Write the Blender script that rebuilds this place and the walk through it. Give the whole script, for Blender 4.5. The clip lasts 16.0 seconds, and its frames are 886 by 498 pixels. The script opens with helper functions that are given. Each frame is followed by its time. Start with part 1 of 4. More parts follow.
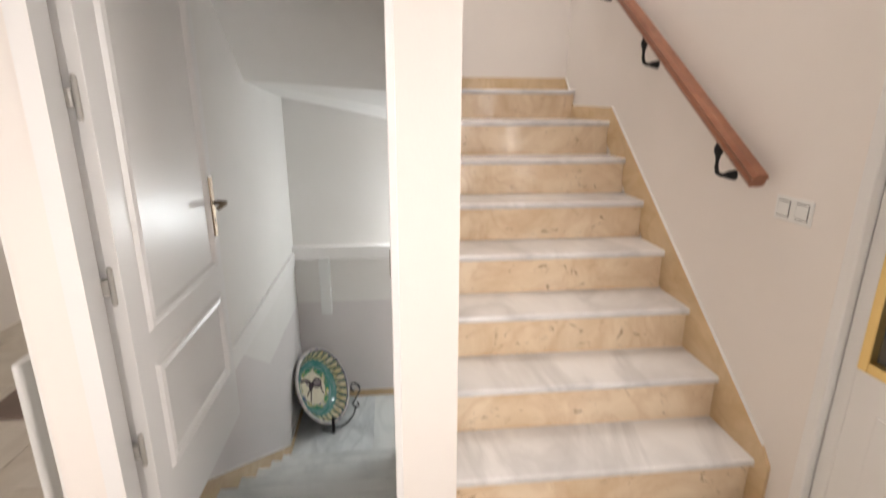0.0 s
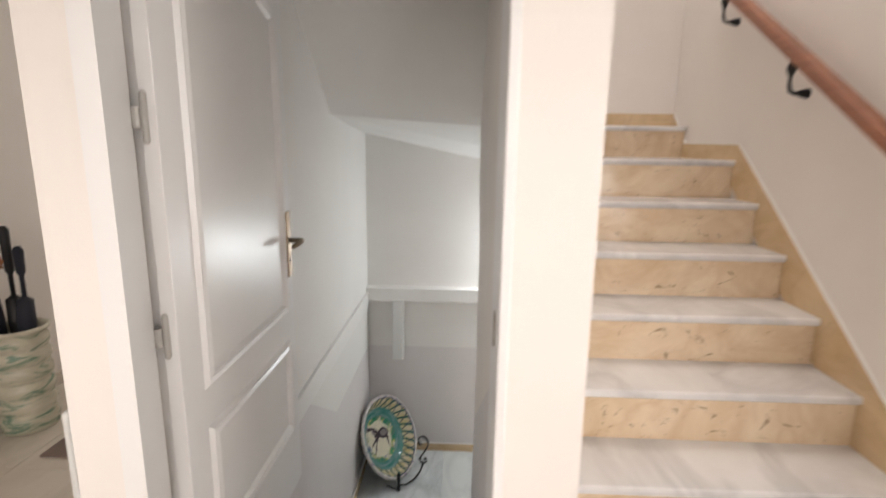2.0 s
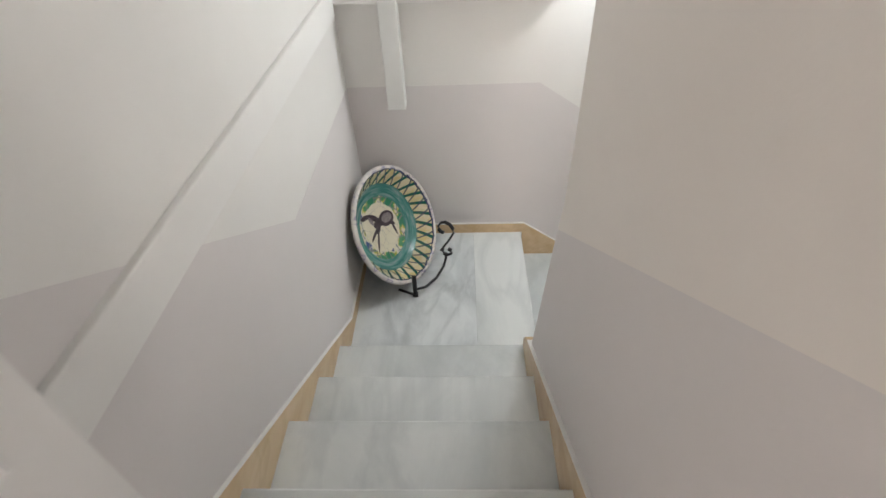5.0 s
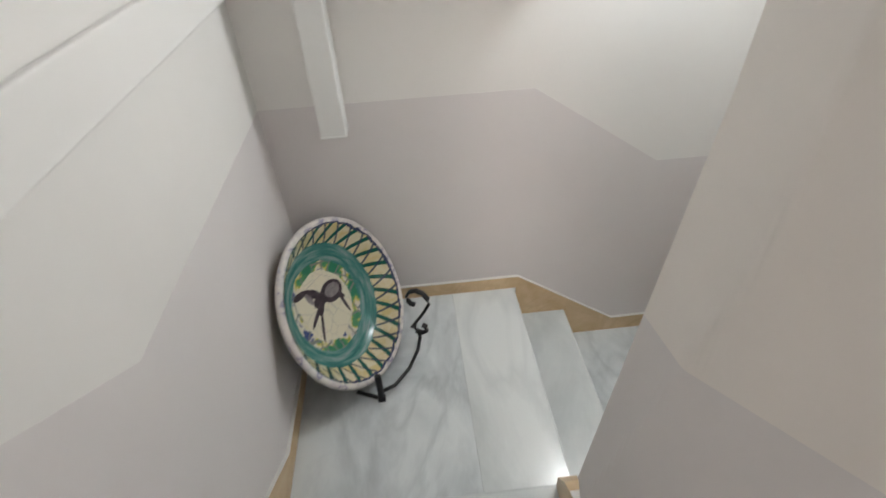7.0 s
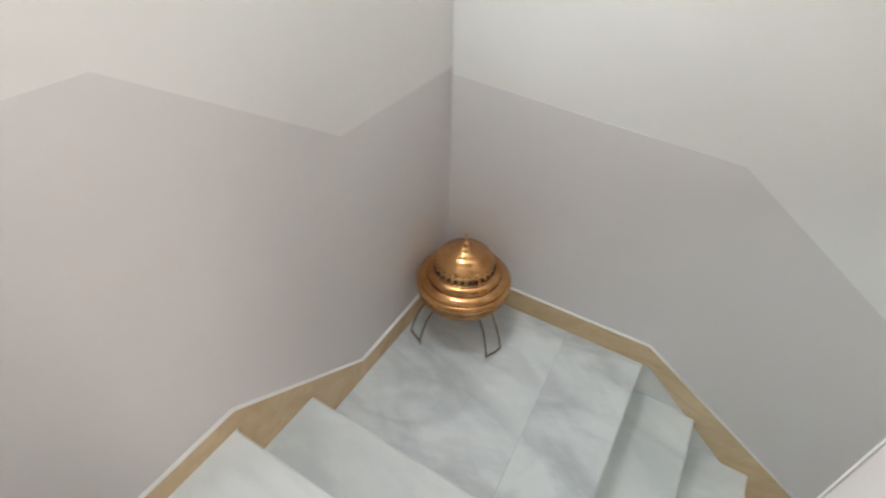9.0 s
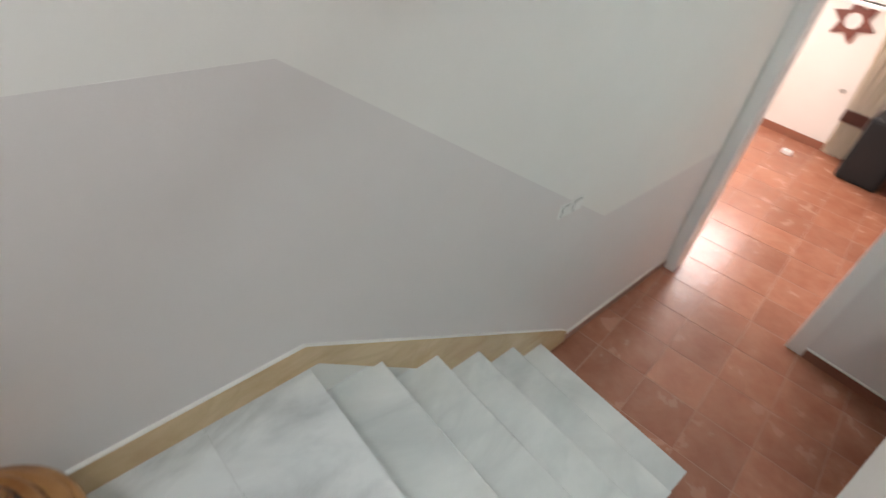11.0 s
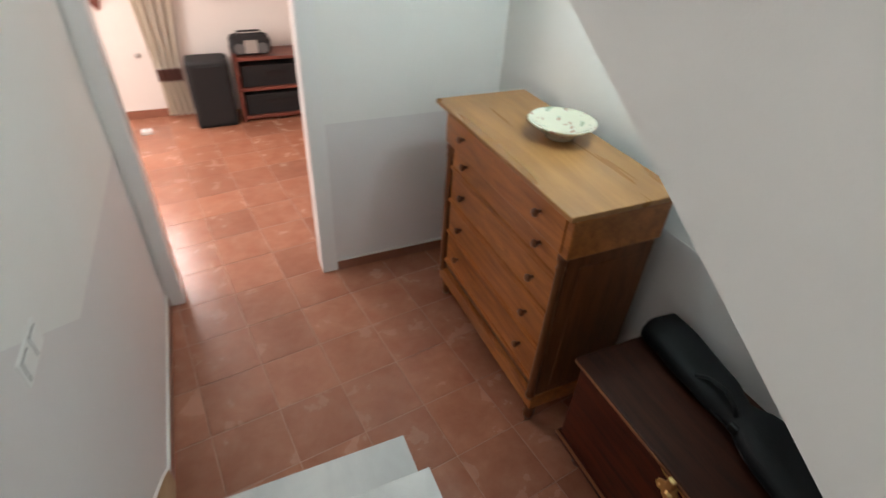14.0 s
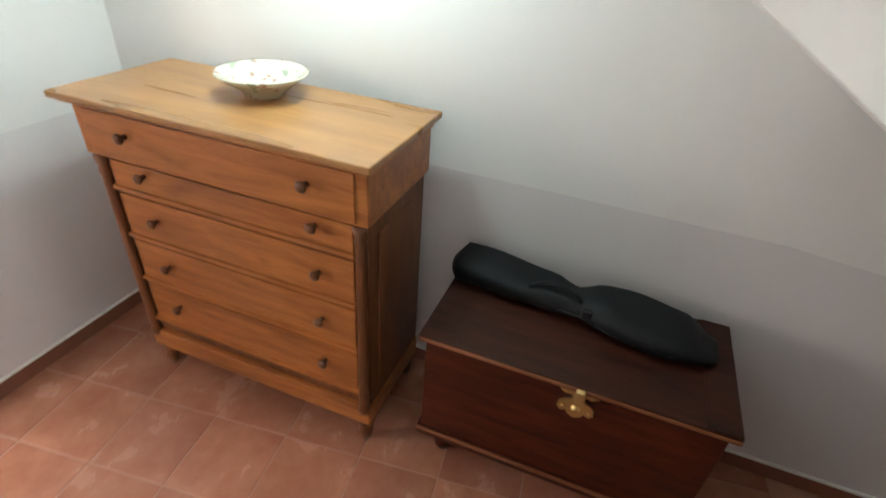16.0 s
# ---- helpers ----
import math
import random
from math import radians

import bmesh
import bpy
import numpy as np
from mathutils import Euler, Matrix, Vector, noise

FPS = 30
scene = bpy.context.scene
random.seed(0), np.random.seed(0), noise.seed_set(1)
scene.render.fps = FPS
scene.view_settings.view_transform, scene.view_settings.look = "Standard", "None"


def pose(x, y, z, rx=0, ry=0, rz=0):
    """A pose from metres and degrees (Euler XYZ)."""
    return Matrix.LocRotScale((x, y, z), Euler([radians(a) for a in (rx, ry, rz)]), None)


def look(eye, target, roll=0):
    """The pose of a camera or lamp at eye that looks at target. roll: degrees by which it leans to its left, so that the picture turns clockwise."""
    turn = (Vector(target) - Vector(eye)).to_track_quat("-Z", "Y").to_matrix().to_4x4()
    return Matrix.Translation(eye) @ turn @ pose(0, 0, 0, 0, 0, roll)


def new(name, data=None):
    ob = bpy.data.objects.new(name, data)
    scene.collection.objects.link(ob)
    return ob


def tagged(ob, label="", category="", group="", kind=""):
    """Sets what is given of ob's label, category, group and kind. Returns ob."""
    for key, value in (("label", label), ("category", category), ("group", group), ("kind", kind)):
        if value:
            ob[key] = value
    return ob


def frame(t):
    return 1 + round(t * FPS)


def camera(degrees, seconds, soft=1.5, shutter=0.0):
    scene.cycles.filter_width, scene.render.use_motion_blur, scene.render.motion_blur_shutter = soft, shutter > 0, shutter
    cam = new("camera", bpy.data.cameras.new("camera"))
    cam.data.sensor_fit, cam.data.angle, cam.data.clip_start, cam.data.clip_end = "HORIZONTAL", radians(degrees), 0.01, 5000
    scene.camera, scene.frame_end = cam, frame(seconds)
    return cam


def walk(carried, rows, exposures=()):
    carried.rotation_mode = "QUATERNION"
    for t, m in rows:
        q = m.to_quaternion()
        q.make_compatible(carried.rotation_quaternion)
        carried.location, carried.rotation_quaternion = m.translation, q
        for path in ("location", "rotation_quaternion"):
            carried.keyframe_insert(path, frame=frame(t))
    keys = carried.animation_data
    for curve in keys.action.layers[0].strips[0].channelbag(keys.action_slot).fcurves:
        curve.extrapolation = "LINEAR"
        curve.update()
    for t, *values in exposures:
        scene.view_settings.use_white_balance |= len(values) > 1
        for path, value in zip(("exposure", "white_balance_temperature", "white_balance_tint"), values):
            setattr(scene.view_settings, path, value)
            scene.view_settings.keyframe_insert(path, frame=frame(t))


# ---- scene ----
cam = camera(82.6, 16.0, 1.5, 0.5)
PATH = [
    (0, (-0.023, -0.965, 1.413), (0.181, 0.948, 0.865), 0.2),
    (0.5, (-0.023, -0.973, 1.474), (0.16, 1.011, 1.301), -0.1),
    (1, (-0.004, -0.954, 1.536), (0.158, 1.039, 1.59), -0.4),
    (1.5, (-0.042, -0.86, 1.457), (0.037, 1.13, 1.283), 0.9),
    (2, (-0.102, -0.67, 1.376), (-0.172, 1.289, 0.979), 0.8),
    (2.5, (-0.223, -0.391, 1.301), (-0.421, 1.48, 0.624), -0.4),
    (3, (-0.293, -0.114, 1.252), (-0.48, 1.627, 0.287), -1.6),
    (3.5, (-0.299, 0.221, 1.176), (-0.442, 1.815, -0.022), -2.3),
    (6, (-0.28, 1.219, 0.536), (-0.343, 2.719, -0.785), -3.3),
    (6.5, (-0.304, 1.419, 0.48), (-0.352, 2.946, -0.812), -4.1),
    (7, (-0.355, 1.678, 0.387), (-0.262, 3.235, -0.866), -3.4),
    (7.5, (-0.365, 1.889, 0.302), (-0.067, 3.44, -0.925), -3.1),
    (8, (-0.386, 2.162, 0.221), (0.238, 3.573, -1.052), -1.3),
    (8.5, (-0.345, 2.39, 0.094), (0.676, 3.521, -1.202), 0.5),
    (9, (-0.25, 2.597, -0.023), (1.055, 3.367, -1.328), 1.1),
    (9.2, (-0.222, 2.658, -0.058), (1.168, 3.257, -1.366), 1.9),
    (11.3, (0.44, 2.87, -0.399), (1.347, 1.697, -1.741), 6.2),
    (11.5, (0.458, 2.853, -0.393), (1.268, 1.609, -1.732), 6.2),
    (12, (0.503, 2.776, -0.481), (1.073, 1.385, -1.801), 5.9),
    (12.5, (0.563, 2.71, -0.563), (0.888, 1.211, -1.847), 5.4),
    (13, (0.644, 2.597, -0.682), (0.646, 1.03, -1.924), 5.0),
    (13.3, (0.698, 2.507, -0.719), (0.467, 0.94, -1.94), 5.5),
    (13.5, (0.716, 2.442, -0.727), (0.348, 0.892, -1.937), 5.0),
    (14, (0.774, 2.353, -0.733), (0.07, 0.909, -1.924), 3.7),
    (14.5, (0.799, 2.22, -0.807), (-0.196, 0.996, -2.036), 2.0),
    (15, (0.817, 2.125, -0.876), (-0.402, 1.191, -2.156), 2.8),
    (15.5, (0.853, 1.983, -0.987), (-0.574, 1.321, -2.222), 5.0),
    (16, (0.809, 1.831, -1.071), (-0.767, 1.298, -2.182), 4.8),
]
EXPOSURES = [(0, -0.05), (1.5, -0.05), (2.5, -0.24), (3.5, 0.12), (6, 0.3), (6.5, 0.22), (7, 0.1), (7.5, -0.05), (8, 0.15), (8.5, 0.28), (9, 0.33), (11.3, 0.2), (12.5, 0.22), (13.5, 0.08), (14, 0.18), (15, 0.45), (16, 0.95)]
walk(cam, [(t, look(eye, target, roll)) for t, eye, target, roll in PATH], EXPOSURES)

# ---- world, light, exposure ----
world = bpy.data.worlds.new("world")
scene.world = world
world.use_nodes = True
wn = world.node_tree
sky = wn.nodes.new("ShaderNodeTexSky")
sky.sky_type = 'NISHITA'
sky.sun_disc = False
sky.sun_elevation = radians(50)
sky.sun_rotation = radians(120)
wn.links.new(sky.outputs[0], wn.nodes["Background"].inputs[0])
wn.nodes["Background"].inputs[1].default_value = 0.1


def area(name, m, w, h, power, color, spread=180):
    lamp = bpy.data.lights.new(name, "AREA")
    lamp.shape, lamp.size, lamp.size_y, lamp.energy, lamp.color = "RECTANGLE", w, h, power, color
    lamp.spread = radians(spread)
    ob = new(name, lamp)
    ob.matrix_world = m
    return ob


def bulb(name, place, radius, power, color):
    lamp = bpy.data.lights.new(name, "POINT")
    lamp.energy, lamp.color, lamp.shadow_soft_size = power, color, radius
    ob = new(name, lamp)
    ob.location = place
    return ob


# daylight of entrance door, hall, upper stairwell, basement room window; fill lamps are added
area("entrance_daylight", look((1.24, -0.42, 1.35), (-1, -0.42, 1.2)), 0.6, 1.2, 18, (1, 0.935, 0.89))
# added narrow beam without a window, brightens the divider and far wall
area("hall_beam_fill", look((-1.0, -3.1, 1.5), (-0.25, 2.4, -0.1)), 2.0, 1.9, 9, (1, 0.895, 0.84), 40)
area("hall_daylight", look((-0.9, -3.12, 1.2), (-0.5, 0, 1.35)), 2.2, 2.0, 4, (1, 0.92, 0.88))
area("hall_glazed_door_daylight", look((0.86, -3.12, 1.1), (-0.72, 0.9, 1.15)), 0.5, 1.6, 7, (1, 0.945, 0.92), 70)
# unseen fill before the closed west wall, added to lift the divider's face
area("hall_side_fill", look((-2.38, -2.0, 1.2), (0, 0.6, 1.1)), 1.2, 1.8, 16, (1, 0.94, 0.89))
area("stairwell_daylight", look((0.5, 1.9, 5.0), (0.7, 1.7, 0)), 1.3, 1.3, 60, (1, 0.93, 0.865))
area("room_daylight", look((1.97, -3.2, -1.0), (1.7, 0, -1.6)), 1.0, 0.9, 50, (1, 0.89, 0.86))
# added fill at the windowless east wall, lights the room's far wall and curtain
area("room_side_fill", look((3.15, -1.5, -1.3), (0.6, -3.0, -2.0)), 1.6, 1.3, 80, (1, 0.92, 0.88))
# lamps of the cellar stair
bulb("landing_lamp", (0.54, 3.32, 0.53), 0.10, 24, (0.92, 0.97, 1.0))
bulb("understair_lamp", (-0.48, 0.89, -0.78), 0.03, 13, (0.76, 0.96, 1.0))
area("passage_daylight", look((-1.7, 3.9, 1.5), (-1.7, 0, 1.0)), 0.9, 1.4, 14, (1, 0.93, 0.85))


# ---- materials ----
def principled(name, color, rough=0.6, metal=0.0):
    m = bpy.data.materials.new(name)
    m.use_nodes = True
    b = m.node_tree.nodes["Principled BSDF"]
    b.inputs["Base Color"].default_value = (*color, 1)
    b.inputs["Roughness"].default_value = rough
    b.inputs["Metallic"].default_value = metal
    return m


def node(m, kind, **values):
    n = m.node_tree.nodes.new(kind)
    for k, v in values.items():
        n.inputs[k].default_value = v
    return n


def wire(m, a, b):
    m.node_tree.links.new(a, b)


def coords(m, scale=(1, 1, 1), rot=(0, 0, 0), shift=False):
    """Object coordinates in metres; shift: each object gets its own piece of the pattern."""
    tc = m.node_tree.nodes.new("ShaderNodeTexCoord")
    mp = node(m, "ShaderNodeMapping", Scale=scale, Rotation=rot)
    wire(m, tc.outputs["Object"], mp.inputs["Vector"])
    if shift:
        info = m.node_tree.nodes.new("ShaderNodeObjectInfo")
        mul = m.node_tree.nodes.new("ShaderNodeMath")
        mul.operation = 'MULTIPLY'
        mul.inputs[1].default_value = 37.0
        wire(m, info.outputs["Random"], mul.inputs[0])
        comb = m.node_tree.nodes.new("ShaderNodeCombineXYZ")
        for i in range(3):
            wire(m, mul.outputs[0], comb.inputs[i])
        wire(m, comb.outputs[0], mp.inputs["Location"])
    return mp.outputs[0]


def ramp(m, fac, stops):
    r = m.node_tree.nodes.new("ShaderNodeValToRGB")
    e = r.color_ramp.elements
    while len(e) < len(stops):
        e.new(0.5)
    for el, (p, c) in zip(e, stops):
        el.position, el.color = p, (*c, 1)
    wire(m, fac, r.inputs[0])
    return r.outputs[0]


def mix(m, fac, a, b, blend='MIX'):
    n = m.node_tree.nodes.new("ShaderNodeMix")
    n.data_type, n.blend_type = 'RGBA', blend
    for value, socket in ((fac, n.inputs[0]), (a, n.inputs[6]), (b, n.inputs[7])):
        if isinstance(value, (int, float)):
            socket.default_value = value
        elif isinstance(value, tuple):
            socket.default_value = (*value, 1)
        else:
            wire(m, value, socket)
    return n.outputs[2]


def noise_fac(m, vec, scale, detail=4, rough=0.55, distortion=0.0):
    n = node(m, "ShaderNodeTexNoise", Scale=scale, Detail=detail, Roughness=rough, Distortion=distortion)
    wire(m, vec, n.inputs["Vector"])
    return n.outputs[0]


def bump(m, fac, strength, distance=0.01):
    n = node(m, "ShaderNodeBump", Strength=strength, Distance=distance)
    wire(m, fac, n.inputs["Height"])
    wire(m, n.outputs[0], m.node_tree.nodes["Principled BSDF"].inputs["Normal"])


def base(m, color):
    wire(m, color, m.node_tree.nodes["Principled BSDF"].inputs["Base Color"])


def rough(m, fac, lo, hi):
    r = m.node_tree.nodes.new("ShaderNodeMapRange")
    r.inputs[3].default_value, r.inputs[4].default_value = lo, hi
    wire(m, fac, r.inputs[0])
    wire(m, r.outputs[0], m.node_tree.nodes["Principled BSDF"].inputs["Roughness"])


def paint(name, a, b, gloss=0.65, relief=0.12):
    """Rolled wall paint: faint blotches, fine orange-peel relief."""
    m = principled(name, a, gloss)
    v = coords(m)
    blot = noise_fac(m, v, 1.7, 5, 0.6)
    base(m, ramp(m, blot, [(0.3, b), (0.65, a)]))
    fine = noise_fac(m, v, 160, 3, 0.6)
    bump(m, fine, relief, 0.004)
    rough(m, blot, gloss - 0.06, gloss + 0.08)
    return m


def marble(name, light, mid, vein, gloss, cloud=2.2, vein_scale=1.6, strength=0.2):
    m = principled(name, light, gloss)
    v = coords(m, (1, 0.55, 1), (0, 0, 0.5), True)
    clouds = noise_fac(m, v, cloud, 6, 0.6, 0.7)
    c = ramp(m, clouds, [(0.30, mid), (0.47, tuple(0.4 * p + 0.6 * q for p, q in zip(mid, light))), (0.60, light)])
    # smoky grey drifts and a few thin veins
    drift = ramp(m, noise_fac(m, v, vein_scale, 5, 0.55, 1.2), [(0.44, (0, 0, 0)), (0.50, (strength, strength, strength)), (0.58, (0, 0, 0))])
    base(m, mix(m, drift, c, vein))
    rough(m, clouds, gloss - 0.04, gloss + 0.06)
    return m


def wood(name, light, dark, gloss, axis='y', scale=1.0, knots=False):
    m = principled(name, light, gloss)
    s = {'x': (0.12, 1, 1), 'y': (1, 0.12, 1), 'z': (1, 1, 0.12)}[axis]
    v = coords(m, s, (0, 0, 0), True)
    grain = noise_fac(m, v, 26 * scale, 6, 0.65, 0.6)
    broad = noise_fac(m, v, 5 * scale, 3, 0.5, 1.0)
    c = ramp(m, grain, [(0.3, dark), (0.62, light)])
    tone = ramp(m, broad, [(0.3, (0.72, 0.66, 0.6)), (0.7, (1.08, 1.05, 1.0))])
    c = mix(m, 1.0, c, tone, 'MULTIPLY')
    if knots:
        # scattered dark oval knots, drawn out along the grain
        kv = coords(m, tuple(0.55 if q == 0.12 else q for q in s), (0, 0, 0), True)
        cell = node(m, "ShaderNodeTexVoronoi", Scale=4.2, Randomness=1.0)
        wire(m, kv, cell.inputs["Vector"])
        spot = ramp(m, cell.outputs[0], [(0.04, (0.5, 0.5, 0.5)), (0.11, (0, 0, 0))])
        c = mix(m, spot, c, tuple(0.45 * q for q in dark))
    base(m, c)
    bump(m, grain, 0.12, 0.002)
    rough(m, broad, gloss - 0.07, gloss + 0.1)
    return m


PAINT = paint("cream_white_wall_paint", (0.83, 0.78, 0.735), (0.795, 0.745, 0.70))
CELLAR = paint("off_white_cellar_paint", (0.82, 0.80, 0.77), (0.79, 0.77, 0.74))
DADO = paint("grey_lilac_dado_paint", (0.735, 0.695, 0.685), (0.705, 0.67, 0.66))
CEIL = paint("white_ceiling_paint", (0.85, 0.835, 0.81), (0.82, 0.80, 0.775))
WHITE = principled("white_gloss_door_paint", (0.80, 0.785, 0.77), 0.3)
base(WHITE, ramp(WHITE, noise_fac(WHITE, coords(WHITE), 1.3, 3, 0.5), [(0.3, (0.78, 0.765, 0.75)), (0.7, (0.82, 0.805, 0.79))]))
bump(WHITE, noise_fac(WHITE, coords(WHITE), 7, 2, 0.5), 0.02, 0.01)
PLASTIC = principled("white_plastic", (0.8, 0.8, 0.78), 0.3)
GAP = principled("dark_gap_grey", (0.12, 0.12, 0.12), 0.6)
MARBLE = marble("white_grey_marble", (0.76, 0.78, 0.77), (0.56, 0.59, 0.59), (0.36, 0.39, 0.40), 0.15, 2.0, 1.4, 0.22)
LANDMARBLE = marble("clouded_grey_marble", (0.74, 0.77, 0.775), (0.47, 0.50, 0.515), (0.32, 0.35, 0.365), 0.13, 3.4, 2.0, 0.32)
UPMARBLE = marble("warm_white_marble", (0.78, 0.76, 0.75), (0.60, 0.58, 0.57), (0.38, 0.37, 0.37), 0.15, 2.4, 1.5, 0.32)
HALLMARBLE = marble("cream_hall_marble", (0.72, 0.66, 0.58), (0.62, 0.55, 0.46), (0.45, 0.39, 0.32), 0.2)


def riser_stone():
    m = marble("yellow_cream_marble", (0.82, 0.67, 0.49), (0.66, 0.49, 0.31), (0.58, 0.38, 0.22), 0.12, 3.5, 2.4, 0.35)
    v = coords(m, (1.0, 1.0, 1.6), (0, 0, 0), True)
    spots = noise_fac(m, v, 7.5, 8, 0.75, 2.0)
    f = ramp(m, spots, [(0.60, (0, 0, 0)), (0.65, (0.85, 0.85, 0.85))])
    old = m.node_tree.nodes["Principled BSDF"].inputs["Base Color"].links[0].from_socket
    base(m, mix(m, f, old, (0.30, 0.19, 0.11)))
    return m


CREAM = riser_stone()
SKIRT = marble("ochre_cream_marble", (0.70, 0.53, 0.33), (0.58, 0.41, 0.23), (0.42, 0.28, 0.15), 0.24, 5, 4)


def terracotta():
    m = principled("terracotta_tile", (0.42, 0.16, 0.09), 0.24)
    v = coords(m, (1, 1, 1), (0, 0, 0), True)
    a = noise_fac(m, v, 5.5, 6, 0.6, 0.3)
    c = ramp(m, a, [(0.12, (0.29, 0.105, 0.062)), (0.5, (0.385, 0.170, 0.106)), (0.88, (0.48, 0.245, 0.165))])
    fleck = ramp(m, noise_fac(m, v, 17, 4, 0.6, 0.0), [(0.15, (0.86, 0.84, 0.82)), (0.85, (1.08, 1.08, 1.08))])
    c = mix(m, 1.0, c, fleck, 'MULTIPLY')
    info = m.node_tree.nodes.new("ShaderNodeObjectInfo")
    tone = ramp(m, info.outputs["Random"], [(0.0, (0.86, 0.84, 0.84)), (1.0, (1.1, 1.08, 1.06))])
    base(m, mix(m, 1.0, c, tone, 'MULTIPLY'))
    bump(m, a, 0.22, 0.012)
    rough(m, a, 0.2, 0.32)
    return m


TERRA = terracotta()
GROUT = paint("terracotta_grout", (0.43, 0.225, 0.155), (0.36, 0.165, 0.105), 0.6)
TERRASK = paint("terracotta_skirting", (0.30, 0.12, 0.075), (0.22, 0.085, 0.05), 0.35)
CAULK = paint("white_caulk", (0.8, 0.78, 0.74), (0.74, 0.72, 0.68), 0.6)
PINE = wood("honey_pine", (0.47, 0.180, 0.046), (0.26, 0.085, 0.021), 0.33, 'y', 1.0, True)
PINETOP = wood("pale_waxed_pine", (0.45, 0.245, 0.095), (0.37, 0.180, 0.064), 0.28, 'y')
# same pine, upright grain; the shade on the chest's side is put into its colour
PINESHADE = wood("shade_darkened_pine_upright", (0.20, 0.072, 0.026), (0.11, 0.037, 0.012), 0.35, 'z')
DARK = wood("dark_mahogany", (0.095, 0.02, 0.008), (0.03, 0.006, 0.0035), 0.45, 'y')
DARKTOP = wood("dark_mahogany_lid", (0.050, 0.014, 0.006), (0.018, 0.005, 0.0025), 0.5, 'y')
WORNDARK = wood("rubbed_mahogany_edge", (0.30, 0.115, 0.045), (0.17, 0.06, 0.022), 0.45, 'y')
RAILWOOD = wood("reddish_brown_rail_wood", (0.35, 0.15, 0.085), (0.23, 0.09, 0.05), 0.35, 'y')
for dull in (DARK, DARKTOP):
    dull.node_tree.nodes["Principled BSDF"].inputs["Specular IOR Level"].default_value = 0.22
KNOBWOOD = principled("dark_stained_knob", (0.16, 0.06, 0.025), 0.35)
IRON = principled("black_wrought_iron", (0.012, 0.012, 0.013), 0.42, 0.3)
BRASS = principled("brass", (0.86, 0.66, 0.30), 0.34, 1.0)
STEEL = principled("dull_nickel", (0.42, 0.40, 0.37), 0.45, 0.35)
OLDBRASS = principled("aged_brass", (0.24, 0.18, 0.12), 0.3, 1.0)


def copper():
    m = principled("polished_copper", (0.80, 0.40, 0.16), 0.22, 1.0)
    v = coords(m)
    a = noise_fac(m, v, 9, 5)
    base(m, ramp(m, a, [(0.3, (0.42, 0.19, 0.075)), (0.6, (0.74, 0.42, 0.18))]))
    rough(m, a, 0.14, 0.34)
    return m


COPPER = copper()
COPPERDARK = principled("dark_copper_hole", (0.03, 0.015, 0.01), 0.6)
LEATHER = paint("black_vinyl", (0.008, 0.009, 0.010), (0.005, 0.006, 0.007), 0.52, 0.5)
LEATHER.node_tree.nodes["Principled BSDF"].inputs["Specular IOR Level"].default_value = 0.18
BLACK = paint("black_speaker_cabinet", (0.010, 0.010, 0.011), (0.006, 0.006, 0.007), 0.75, 0.3)
CLOTH = paint("cream_curtain_cloth", (0.82, 0.75, 0.64), (0.76, 0.68, 0.57), 0.9, 0.3)
BAND = paint("brown_patterned_braid", (0.24, 0.11, 0.09), (0.36, 0.2, 0.16), 0.9, 0.4)
REDWOOD = wood("red_brown_wood", (0.22, 0.07, 0.05), (0.13, 0.04, 0.03), 0.4, 'x')
RUG = paint("brown_woven_rug", (0.24, 0.18, 0.15), (0.16, 0.12, 0.10), 0.95, 0.6)
GLASSBRIGHT = principled("mirror_glass", (0.8, 0.8, 0.8), 0.03, 1.0)


# ---- building helpers ----
def link_mesh(name, bm, mat, parent=None, label="", smooth=False):
    me = bpy.data.meshes.new(name)
    bm.to_mesh(me)
    bm.free()
    me.materials.append(mat)
    if smooth:
        me.shade_smooth()
    ob = new(name, me)
    if parent:
        ob.parent = parent
        # parts are built in world metres; their things stand at an empty's place
        ob.matrix_parent_inverse = parent_world(parent).inverted()
    if label:
        ob["label"] = label
    return ob


def parent_world(ob):
    m = ob.matrix_basis.copy()
    up = ob.parent
    if up:
        m = parent_world(up) @ ob.matrix_parent_inverse @ m
    return m


def part(name, bm, mat, parent, label="", smooth=False):
    return link_mesh(name, bm, mat, parent, label, smooth)


def thing(name, place, label, category, group="", kind=""):
    ob = new(name)
    ob.empty_display_size = 0.1
    ob.location = place
    return tagged(ob, label, category, group, kind)


def add_box(bm, x0, x1, y0, y1, z0, z1, bevel=0.0, segments=2):
    vs = bmesh.ops.create_cube(bm, size=1.0)["verts"]
    for v in vs:
        v.co = Vector(((x0 + x1) / 2 + v.co.x * (x1 - x0), (y0 + y1) / 2 + v.co.y * (y1 - y0), (z0 + z1) / 2 + v.co.z * (z1 - z0)))
    if bevel:
        es = list({e for v in vs for e in v.link_edges})
        bmesh.ops.bevel(bm, geom=es, offset=bevel, segments=segments, profile=0.5, affect='EDGES')
    return bm


def box(x0, x1, y0, y1, z0, z1, bevel=0.0, segments=2):
    return add_box(bmesh.new(), x0, x1, y0, y1, z0, z1, bevel, segments)


